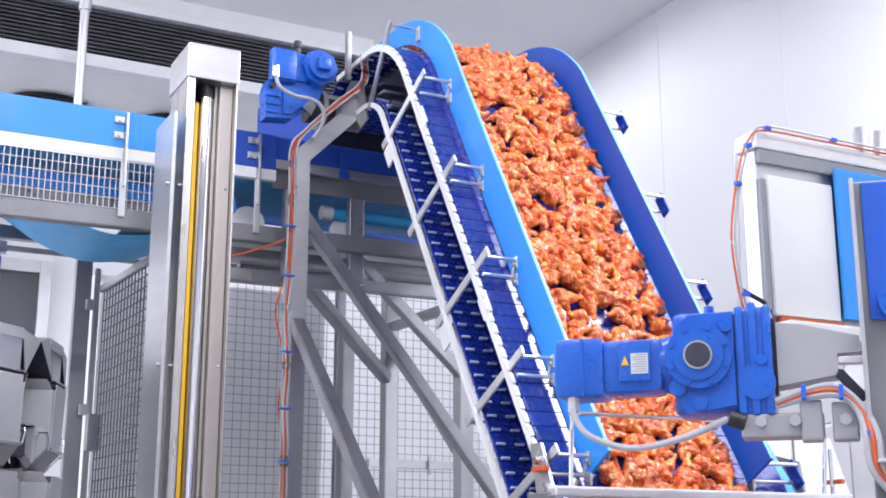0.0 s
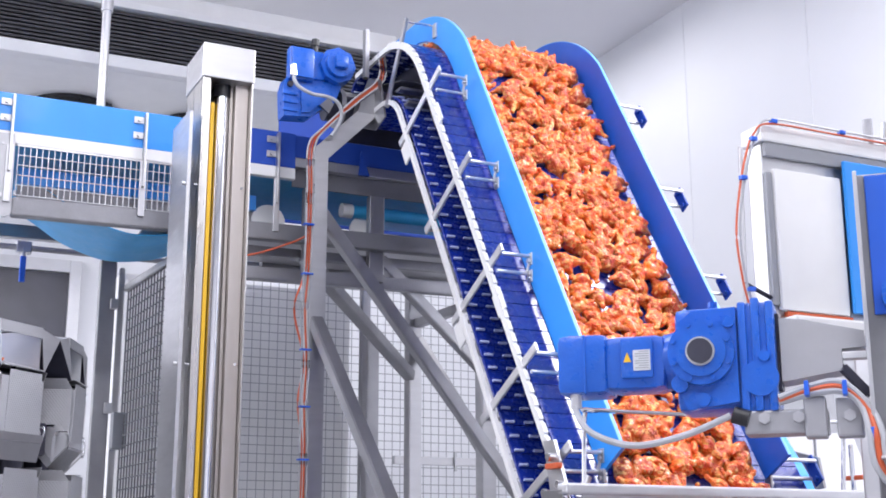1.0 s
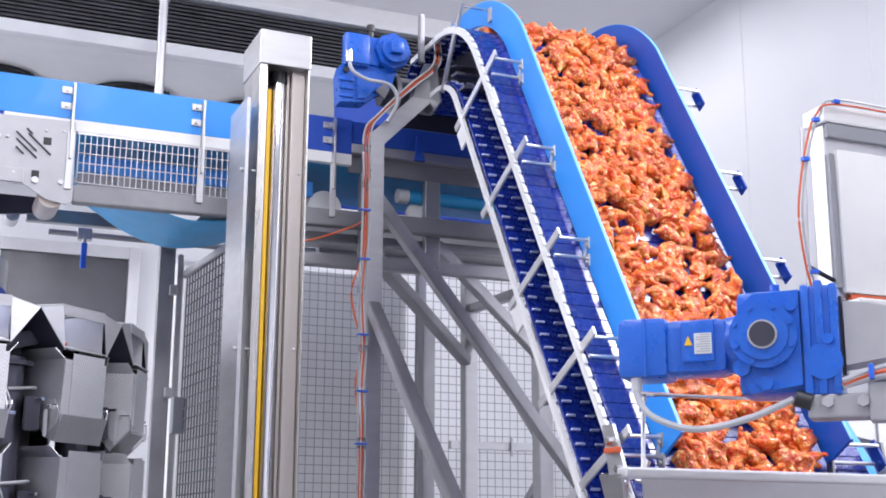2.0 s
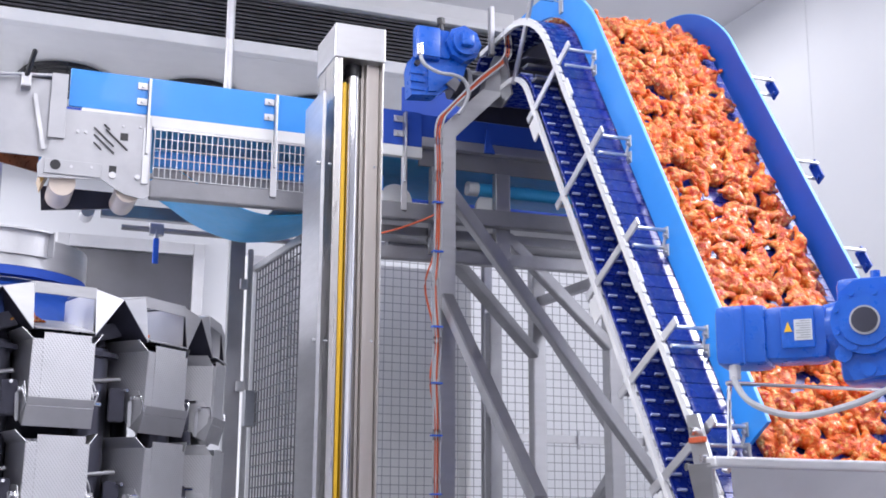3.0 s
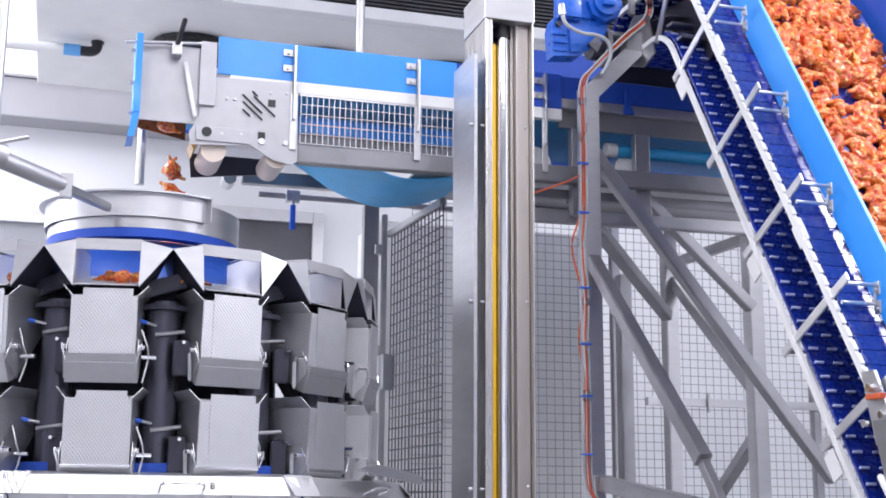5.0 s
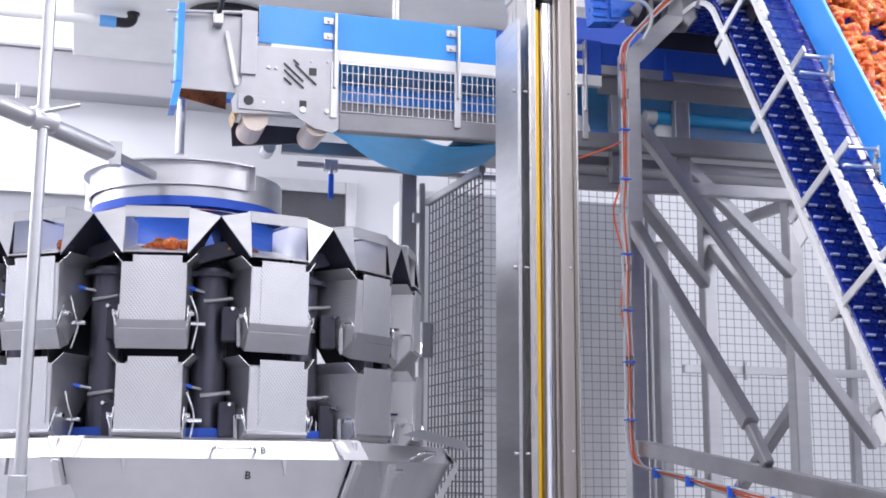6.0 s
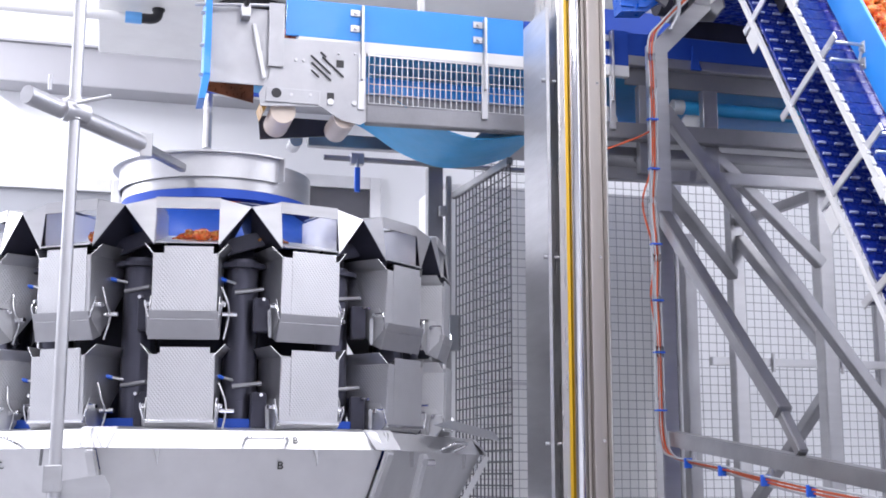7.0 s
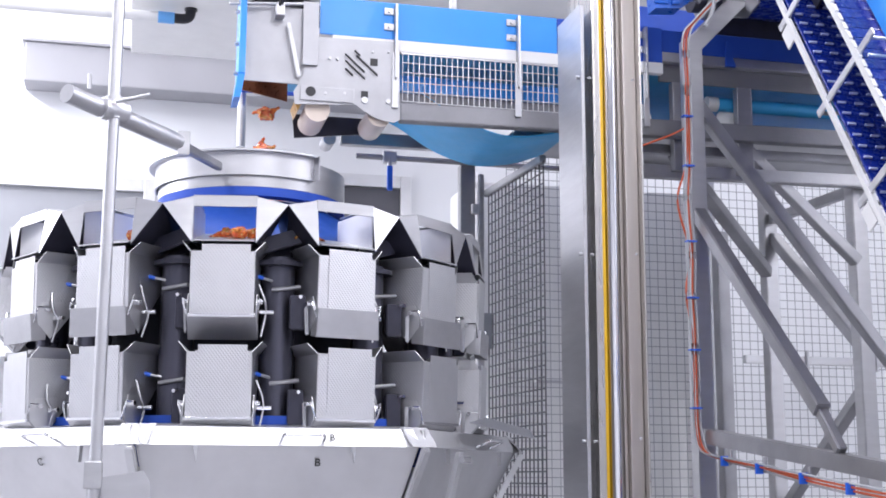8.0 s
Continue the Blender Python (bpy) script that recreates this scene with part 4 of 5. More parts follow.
# ---- lift mast ----
def mast():
    m = thing("lift_mast", "tall stainless steel lifting column with polished rod and yellow strip", "mast")
    x0, x1, y0, y1, zt = 1.062, 1.245, 3.50, 3.74, 3.105
    part("left_wall", box((x0, y0, 0), (x0 + 0.006, y1, zt), 0.002), STEEL_MAST, m)
    part("right_wall", box((x1 - 0.006, y0, 0), (x1, y1, zt), 0.002), STEEL_MAST, m)
    part("back_wall", box((x0 + 0.006, y1 - 0.006, 0), (x1 - 0.006, y1, zt)), STEEL_MAST, m)
    part("left_lip", box((x0 + 0.006, y0 + 0.001, 0), (x0 + 0.026, y0 + 0.006, zt - 0.001), 0.002), STEEL_MAST, m)
    part("left_slide", box((x0 + 0.014, y0 + 0.03, 0), (x0 + 0.036, y0 + 0.16, zt), 0.003), WARM_REFLECT, m)
    part("right_slide", box((x1 - 0.055, y0 + 0.035, 0), (x1 - 0.007, y0 + 0.16, zt), 0.003), WARM_REFLECT, m)
    part("right_channel", box((x1 - 0.068, y0 + 0.06, 0), (x1 - 0.056, y0 + 0.16, zt), 0.002), WARM_REFLECT, m)
    cap = box((x0 - 0.004, y0 - 0.004, zt), (x1 + 0.004, y1 + 0.004, 3.235), 0.004)
    part("cap", cap, STEEL, m, "stainless cap box")
    part("lift_rod", rod((1.152, 3.575, 0), (1.152, 3.575, zt - 0.02), 0.026, 40), STEEL_BRIGHT, m, "polished round rod", True)
    part("rod_seal", rod((1.152, 3.575, zt - 0.045), (1.152, 3.575, zt - 0.0), 0.031, 32), BLACK, m, smooth=True)
    part("yellow_strip", box((1.108, 3.56, 0), (1.122, 3.60, zt - 0.07), 0.002), YELLOW, m, "yellow plastic strip")
    part("inner_strip", box((1.128, 3.62, 0), (1.18, 3.64, zt)), STEEL_DARK, m)
    g = part("side_cover", prism([(3.495, 0.0), (3.495, 2.965), (3.502, 2.972), (3.74, 2.972), (3.74, 0)], 1.018, 1.030), STEEL, m, "flat steel side cover")
    for z in (2.705, 2.074, 1.44, 0.81):
        part("screw", rod((1.005, 3.515, z), (1.018, 3.515, z), 0.007, 8), STEEL_SATIN, g)
        part("spacer", rod((1.046, 3.515, z), (1.061, 3.515, z), 0.005, 8), STEEL_SATIN, g)
        part("wall_screw", rod((1.224, 3.53, z + 0.012), (1.224, 3.536, z + 0.012), 0.005, 8), STEEL_BRIGHT, m)
    part("base_plate", box((0.9, 3.35, 0), (1.4, 3.9, 0.02), 0.004), STEEL, m)


# ---- fence ----
def fence():
    f = thing("mesh_fence", "steel framed welded mesh safety fence with open corner", "fence")
    part("post", bar((1.122, 5.45, 0), (1.122, 5.45, 2.86), 0.075, 0.06), STEEL_DARK, f)
    part("post", bar((1.175, 5.37, 0), (1.175, 5.37, 2.8), 0.025, 0.025), STEEL, f)
    for z in (1.0, 1.55, 2.1, 2.6):
        part("hinge", box((1.13, 5.37, z), (1.175, 5.40, z + 0.05), 0.004), STEEL_SATIN, f)
    part("latch_box", box((1.16, 5.30, 1.93), (1.22, 5.36, 2.1), 0.006), GREY, f)
    part("panel_rail", bar((1.20, 5.36, 2.70), (1.25, 4.62, 2.70), 0.03, 0.035), STEEL_DARK, f)
    mesh_panel("panel", (1.205, 5.34, 0.2), (0.045, -0.72, 0), (0, 0, 2.49), 15, 50, 0.0036, WIRE, f, "welded wire panel")
    for x0, x1, y in ((1.45, 2.6, 5.85), (2.66, 3.85, 5.85), (3.9, 4.7, 5.85)):
        mesh_panel("panel", (x0, y, 0.2), (x1 - x0, 0, 0), (0, 0, 2.85), round((x1 - x0) / 0.047), 61, 0.002, GREY, f, "welded wire panel")
        part("panel_rail", bar((x0, y, 3.06), (x1, y, 3.06), 0.03, 0.03), STEEL, f)
        part("panel_post", bar((x1 + 0.03, y, 0), (x1 + 0.03, y, 3.08), 0.05, 0.05), STEEL_DARK, f)
    part("mid_rail", bar((2.80, 5.83, 1.965), (4.7, 5.83, 1.965), 0.04, 0.045), STEEL, f)
    for x in (3.168, 3.6, 4.05, 4.5):
        part("rail_clip", box((x - 0.006, 5.79, 1.91), (x + 0.006, 5.81, 2.02), 0.002), STEEL_SATIN, f)
    k = thing("white_cabinet", "tall white cabinet behind the mesh fence", "cabinet")
    part("body", box((1.3, 6.05, 0), (2.62, 6.5, 2.93), 0.01), WHITE, k)
    d = part("door", box((1.33, 6.03, 0.1), (2.59, 6.049, 2.89), 0.005), WHITE, k)
    part("handle", hose([(1.66, 6.03, 1.83), (1.66, 5.99, 1.83), (1.82, 5.99, 1.83)], 0.008, 8, 3), STEEL_SATIN, d)


inclined, belt_rows = inclined_conveyor()
portal()
drive_motors()
level_conveyor()
mast()
fence()


# ---- multihead weigher ----
WX, WY, HEADS = -0.042, 4.295, 14
STEP = 360.0 / HEADS
HEAD0 = -100.4                     # bearing of the head that faces the walk; the ridges lie half way between


def ring_point(a, r, z, side=0.0):
    """A point at radius r on bearing a, moved sideways along the tangent."""
    a = radians(a)
    return (WX + r * math.cos(a) - side * math.sin(a), WY + r * math.sin(a) + side * math.cos(a), z)


def weigher():
    w = thing("multihead_weigher", "round stainless steel multihead weigher with dimpled buckets", "weigher")
    c = (WX, WY)
    part("drum", arcband(c, 0.345, 0.355, 2.345, 2.455, seg=72), STEEL, w, "stainless infeed drum", True)
    part("drum_band", arcband(c, 0.30, 0.3555, 2.312, 2.344, seg=72), BLUE_DEEP, w, "blue seal band", True)
    part("drum_cover", arcband(c, 0.362, 0.368, 2.385, 2.475, -205, -58, 40), STEEL_SATIN, w, "curved steel cover", True)
    part("cover_lip", arcband(c, 0.362, 0.392, 2.470, 2.476, -205, -58, 40), STEEL_SATIN, w)
    for a in (-205, -58):
        part("cover_flange", plate([ring_point(a, 0.352, 2.385), ring_point(a, 0.40, 2.385), ring_point(a, 0.40, 2.475), ring_point(a, 0.352, 2.475)], 0.004), STEEL_SATIN, w)
    part("cone", rod((WX, WY, 2.09), (WX, WY, 2.31), 0.64, 48, 0.30), BLUE_NAVY, w, "blue top cone", True)
    part("core", rod((WX, WY, 1.45), (WX, WY, 2.08), 0.48, 40), MECH, w, "dark machine body", True)
    part("core_top", rod((WX, WY, 2.04), (WX, WY, 2.08), 0.64, 40), MECH, w)
    for k in range(HEADS):
        a = HEAD0 + STEP * k
        # radial pan with open mouth
        pan = part("pan_floor", plate([ring_point(a, 0.572, 2.125, 0.097), ring_point(a, 0.572, 2.125, -0.097), ring_point(a, 0.897, 2.045, -0.095), ring_point(a, 0.897, 2.045, 0.095)], 0.004), STEEL_BEAD, w, "radial steel feed pan")
        for s in (-1, 1):
            part("pan_wall", plate([ring_point(a, 0.592, 2.085, s * 0.099), ring_point(a, 0.867, 2.045, s * 0.099), ring_point(a, 0.867, 2.185, s * 0.099), ring_point(a, 0.592, 2.19, s * 0.099)], 0.003), STEEL_BEAD, pan)
            ridge = ring_point(a + s * STEP / 2, 0.885, 2.168)
            part("roof_flap", plate([ring_point(a, 0.867, 2.19, s * 0.099), ridge, ring_point(a, 0.887, 2.04, s * 0.099)], 0.003), STEEL, pan, "folded triangular steel flap")
            part("roof_top", plate([ring_point(a, 0.867, 2.191, s * 0.099), ridge, ring_point(a + s * STEP / 2, 0.622, 2.19), ring_point(a, 0.602, 2.20, s * 0.099)], 0.003), STEEL, pan)
            # dark sheet below the steel roof, its shade put into the colour
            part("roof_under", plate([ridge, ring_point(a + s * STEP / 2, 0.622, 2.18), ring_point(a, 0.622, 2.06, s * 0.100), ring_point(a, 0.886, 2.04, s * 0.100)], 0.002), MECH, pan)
        part("mouth_bar", plate([ring_point(a, 0.872, 2.158, 0.100), ring_point(a, 0.872, 2.158, -0.100), ring_point(a, 0.870, 2.192, -0.100), ring_point(a, 0.870, 2.192, 0.100)], 0.004), STEEL, pan)
        part("mouth_top", plate([ring_point(a, 0.870, 2.193, 0.100), ring_point(a, 0.870, 2.193, -0.100), ring_point(a, 0.752, 2.20, -0.100), ring_point(a, 0.752, 2.20, 0.100)], 0.004), STEEL, pan)
        # drive unit and linkage between the heads
        d = part("drive_unit", rod(ring_point(a + STEP / 2, 0.722, 1.46), ring_point(a + STEP / 2, 0.722, 2.02), 0.055, 20), DARK_TUBE, w, "dark round drive housing", True)
        part("collar", rod(ring_point(a + STEP / 2, 0.722, 1.99), ring_point(a + STEP / 2, 0.722, 2.005), 0.085, 20), MECH, d)
        part("vibrator_block", bar(ring_point(a + STEP / 2, 0.642, 2.05, -0.06), ring_point(a + STEP / 2, 0.722, 2.06, 0.05), 0.05, 0.06), MECH, d)
        for zz in (1.62, 1.93):
            part("push_rod", rod(ring_point(a, 0.782, zz + 0.02, 0.10), ring_point(a, 0.722, zz, 0.19), 0.005, 8), STEEL_SATIN, d)
            part("rod_end", rod(ring_point(a, 0.787, zz + 0.022, 0.095), ring_point(a, 0.772, zz + 0.016, 0.115), 0.0065, 8), CLIP, d)
            part("crank", bar(ring_point(a, 0.722, zz + 0.04, 0.19), ring_point(a, 0.742, zz - 0.09, 0.185), 0.012, 0.012), STEEL_SATIN, d)
            part("crank_plate", bar(ring_point(a, 0.682, zz - 0.1, 0.165), ring_point(a, 0.682, zz - 0.03, 0.165), 0.03, 0.012), BLACK, d)
    for k in range(HEADS):
        a = HEAD0 + STEP * (k + 0.5)
        for zz in (1.83, 1.53):
            act = part("actuator", bar(ring_point(a, 0.80, zz - 0.05, 0.05), ring_point(a, 0.80, zz + 0.06, 0.05), 0.05, 0.04), MECH, w, "black actuator block")
            part("pin", rod(ring_point(a, 0.83, zz, -0.075), ring_point(a, 0.83, zz, -0.03), 0.007, 10), STEEL_BRIGHT, act)
            part("pin", rod(ring_point(a, 0.83, zz + 0.05, 0.05), ring_point(a, 0.86, zz + 0.05, 0.05), 0.006, 8), STEEL_BRIGHT, act)
            part("link", bar(ring_point(a, 0.845, zz - 0.07, 0.075), ring_point(a, 0.85, zz + 0.02, 0.07), 0.012, 0.006), STEEL_SATIN, act)
            part("link", hose([ring_point(a, 0.84, zz + 0.085, -0.08), ring_point(a, 0.85, zz + 0.03, -0.06), ring_point(a, 0.83, zz - 0.01, -0.055), ring_point(a, 0.84, zz - 0.08, -0.07)], 0.0032, 8, 3), STEEL_SATIN, act)
            part("spring", rod(ring_point(a, 0.78, zz + 0.08, -0.03), ring_point(a, 0.80, zz + 0.09, 0.06), 0.007, 10), STEEL_DARK, act)
        part("coupling", bar(ring_point(a, 0.76, 2.05, -0.07), ring_point(a, 0.78, 2.09, 0.06), 0.03, 0.05), MECH, w)
    part("base_ring", arcband(c, 0.2, 0.82, 1.40, 1.45, seg=48), BLUE_DEEP, w, "blue base ring")


def bucket():
    """Local: x sideways, y outwards, origin at the foot of the front sheet."""
    b = thing("weigh_bucket", "dimpled stainless steel weigh bucket with hinged gate", "bucket", "weigher buckets")
    W, H, D = 0.099, 0.222, 0.17
    bm = bmesh.new()
    plate([(-W, 0, 0), (W, 0, 0), (W - 0.002, 0.006, H - 0.022), (-W + 0.002, 0.006, H - 0.022)], 0.002, bm)
    part("front_sheet", bm, DIMPLE, b)
    part("front_tab", plate([(-W * 0.86, 0.003, 0.02), (W * 0.66, 0.003, 0.02), (W * 0.66, 0.009, H), (-W * 0.86, 0.009, H)], 0.002), DIMPLE, b)
    for s in (-1, 1):
        part("side_sheet", plate([(s * W, 0, 0.0), (s * W, 0.006, H - 0.02), (s * (W + 0.004), -D, H - 0.02), (s * (W + 0.004), -D, 0.10), (s * W, -0.07, -0.035)], 0.002), DIMPLE, b)
        part("top_wing", plate([(s * W, 0.006, H - 0.022), (s * (W + 0.03), -0.01, H + 0.012), (s * (W + 0.034), -D, H + 0.012), (s * W, -D, H - 0.022)], 0.002), STEEL_BEAD, b)
        part("hinge_cheek", prism([(-0.005, -0.004), (0.0, 0.03), (-0.02, 0.07), (-0.09, 0.075), (-0.10, 0.03), (-0.05, -0.05)], s * (W + 0.006), s * (W + 0.0085)), STEEL_BEAD, b)
        part("pin", rod((s * (W + 0.004), -0.03, 0.045), (s * (W + 0.026), -0.03, 0.045), 0.0075, 10), STEEL_BRIGHT, b)
        part("wire", hose([(s * (W + 0.02), -0.03, 0.05), (s * (W + 0.02), 0.004, 0.05), (s * (W + 0.019), 0.007, 0.038), (s * (W + 0.006), 0.008, 0.0)], 0.0028, 6, 0), STEEL_BRIGHT, b)
    part("back_sheet", plate([(-W, -D, 0.10), (W, -D, 0.10), (W, -D, H), (-W, -D, H)], 0.002), DIMPLE, b)
    part("foot_bar", box((-W - 0.004, 0.002, -0.008), (W + 0.004, 0.009, 0.002), 0.002), STEEL_BRIGHT, b)
    return b


GATE_REST = pose(0, -0.004, -0.004)


def gate_mesh():
    W = 0.103
    bm = plate([(-W, 0.004, 0.0), (W, 0.004, 0.0), (W + 0.004, -0.058, -0.066), (-W - 0.004, -0.058, -0.066)], 0.002)
    plate([(-W - 0.001, 0.004, 0.0), (-W - 0.005, -0.058, -0.066), (-W - 0.003, -0.09, -0.03), (-W - 0.001, -0.05, 0.03)], 0.002, bm)
    plate([(W + 0.001, 0.004, 0.0), (W + 0.005, -0.058, -0.066), (W + 0.003, -0.09, -0.03), (W + 0.001, -0.05, 0.03)], 0.002, bm)
    return bm


def buckets():
    """Two tiers of buckets, one for each head; returns the gates by tier and head."""
    first = bucket()
    # greyer steel than the bucket: shade of the down-facing gate in its colour
    gate = part("gate", gate_mesh(), STEEL_PLATE, first, "plain steel gate darkened for its downward face")
    gate.matrix_basis = GATE_REST
    gates = {}
    for tier, (z, r) in enumerate(((1.812, 0.885), (1.497, 0.892))):
        for k in range(HEADS):
            a = HEAD0 + STEP * k
            x, y, _ = ring_point(a, r, 0)
            m = pose(x, y, z, 0, 0, a - 90)
            if tier == 0 and k == 0:
                first.matrix_basis = m
                ob = first
            else:
                ob = copy_thing(first, m)
            gates[tier, k] = [o for o in ob.children if o.name.startswith("gate")][0]
    return gates


def text_mesh(body, size, m, material, parent):
    cu = bpy.data.curves.new("letter", "FONT")
    cu.body, cu.size, cu.align_x, cu.align_y, cu.extrude = body, size, "CENTER", "CENTER", 0.0006
    tmp = bpy.data.objects.new("letter", cu)
    scene.collection.objects.link(tmp)
    me = bpy.data.meshes.new_from_object(tmp.evaluated_get(bpy.context.evaluated_depsgraph_get()))
    bpy.data.objects.remove(tmp)
    bpy.data.curves.remove(cu)
    me.materials.clear()
    me.materials.append(material)
    ob = new("letter", me)
    ob.parent = parent
    ob.matrix_basis = m
    return ob


def tray():
    t = thing("collecting_tray", "many-sided steel collecting tray with lift-off lids", "tray")
    A, Z = -88.0, 1.466
    SIDE = 360.0 / 7
    half = 0.445
    for k, letter in enumerate("BDEFGAC"):
        a = A + SIDE * k
        f = part("rim_lid", plate([ring_point(a, 0.930, Z - 0.055, half - 0.01), ring_point(a, 0.930, Z - 0.055, -half + 0.01), ring_point(a, 0.905, Z, -half + 0.03), ring_point(a, 0.905, Z, half - 0.03)], 0.004), STEEL_BEAD, t, "folded steel lid")
        part("lid_top", plate([ring_point(a, 0.905, Z, half - 0.03), ring_point(a, 0.905, Z, -half + 0.03), ring_point(a, 0.815, Z + 0.012, -half + 0.06), ring_point(a, 0.815, Z + 0.012, half - 0.06)], 0.003), STEEL_BEAD, f)
        p = part("side_panel", plate([ring_point(a, 0.915, Z - 0.05, half - 0.012), ring_point(a, 0.915, Z - 0.05, -half + 0.012), ring_point(a, 0.775, Z - 0.36, -0.36), ring_point(a, 0.775, Z - 0.36, 0.36)], 0.004), STEEL_BEAD, t, "sloping bead-blasted steel panel")
        part("lower_panel", plate([ring_point(a, 0.775, Z - 0.36, 0.36), ring_point(a, 0.775, Z - 0.36, -0.36), ring_point(a, 0.30, Z - 0.9, -0.17), ring_point(a, 0.30, Z - 0.9, 0.17)], 0.004), STEEL_BEAD, t)
        part("corner_lid", plate([ring_point(a + SIDE / 2, 1.035, Z - 0.055, -0.05), ring_point(a + SIDE / 2, 1.035, Z - 0.055, 0.05), ring_point(a + SIDE / 2, 0.975, Z + 0.008, 0.055), ring_point(a + SIDE / 2, 0.975, Z + 0.008, -0.055)], 0.004), DIMPLE, t)
        part("corner_strip", bar(ring_point(a + SIDE / 2, 1.040, Z - 0.06), ring_point(a + SIDE / 2, 0.875, Z - 0.36), 0.03, 0.02), STEEL_BEAD, t)
        for s in (-0.26, 0.22):
            part("catch", prism([(-0.008, 0), (0.008, 0), (0.003, -0.05)], -0.006, 0.006, "y"), STEEL, f).matrix_basis = pose(*ring_point(a, 0.930, Z - 0.055, s), 0, 0, a + 90)
        h = [ring_point(a, 0.927, Z - 0.045, -0.005), ring_point(a, 0.975, Z - 0.025, -0.003), ring_point(a, 0.977, Z - 0.02, 0.02), ring_point(a, 0.977, Z - 0.02, 0.10), ring_point(a, 0.975, Z - 0.025, 0.122), ring_point(a, 0.927, Z - 0.045, 0.125)]
        part("handle", hose(h, 0.005, 8, 4), STEEL_BRIGHT, f, smooth=True)
    # deep blue ring paints the shadow between bucket feet and lids
    part("inner_skirt", arcband((WX, WY), 0.80, 0.805, 1.36, 1.508, seg=48), BLUE_DEEP, t)
    for k, letter in ((0, "B"), (6, "C")):
        a = A + SIDE * k
        tilt = math.degrees(math.atan2(0.14, 0.31))
        text_mesh(letter, 0.036, pose(*ring_point(a, 0.898, 1.362, 0.115 if k == 0 else -0.01), 90 + tilt, 0, a + 90), INK, t)
        if k == 0:
            text_mesh(letter, 0.03, pose(*ring_point(a, 0.926, 1.438, 0.155), 90 - 24, 0, a + 90), INK, t)
    part("tray_stand", box(ring_point(A, 0.5, 0), ring_point(A, 0.4, 0.7)), STEEL, t)
    part("hook_arm", bar(ring_point(-52, 1.015, 1.40), ring_point(-52, 0.955, 1.20), 0.03, 0.02), STEEL_BEAD, t)
    part("hook_pin", rod(ring_point(-52, 1.035, 1.375, -0.02), ring_point(-52, 1.035, 1.375, 0.02), 0.012, 12), STEEL_BRIGHT, t)
    part("core_stand", rod((WX, WY, 0), (WX, WY, 1.45), 0.2, 32), STEEL, t)
    f = thing("spare_lid", "dimpled steel lid lying on the tray corner", "lid")
    part("sheet", plate([ring_point(-40, 0.975, 1.50, -0.10), ring_point(-26, 1.095, 1.455, -0.02), ring_point(-14, 1.065, 1.495, 0.02), ring_point(-30, 0.915, 1.53, 0.06)], 0.003), DIMPLE, f)


def rod_stand():
    s = thing("sensor_stand", "upright polished steel pole with a clamped cross rod", "stand")
    x, y = -0.548, 3.135
    part("pole", rod((x, y, 0.0), (x, y, 3.4), 0.0175, 24), STEEL_SATIN, s, smooth=True)
    part("pole_foot", box((x - 0.03, y - 0.02, 1.285), (x + 0.02, y + 0.03, 1.36), 0.004), STEEL, s)
    part("foot_bracket", prism([(x - 0.02, 1.31), (x + 0.13, 1.335), (x + 0.15, 1.30), (x + 0.15, 1.0), (x - 0.02, 1.0)], y + 0.03, y + 0.06, "y"), STEEL, s)
    part("foot_bolt", rod((x - 0.008, y - 0.035, 1.30), (x - 0.008, y - 0.018, 1.30), 0.011, 8), STEEL_SATIN, s)
    part("cross_rod", rod((-0.675, 3.03, 2.371), (-0.356, 3.36, 2.337), 0.027, 20), STEEL_SATIN, s, smooth=True)
    k = part("clamp", rod((x - 0.032, y - 0.02, 2.36), (x + 0.032, y + 0.02, 2.36), 0.032, 16), STEEL_SATIN, s, smooth=True)
    part("clamp_ring", rod((x, y, 2.335), (x, y, 2.40), 0.024, 20), STEEL_SATIN, k, smooth=True)
    part("clamp_lever", rod((x + 0.005, y - 0.04, 2.375), (x + 0.10, y - 0.05, 2.40), 0.006, 8), STEEL_SATIN, k)
    part("clamp_lever", rod((x - 0.07, y - 0.03, 2.41), (x - 0.07, y - 0.03, 2.455), 0.006, 8), STEEL_SATIN, k)
    part("end_plate", box((-0.358, 3.345, 2.295), (-0.320, 3.378, 2.37), 0.003), STEEL, s)
    part("sensor_arm", bar((-0.34, 3.37, 2.328), (-0.195, 3.92, 2.405), 0.025, 0.03), STEEL_DARK, s)


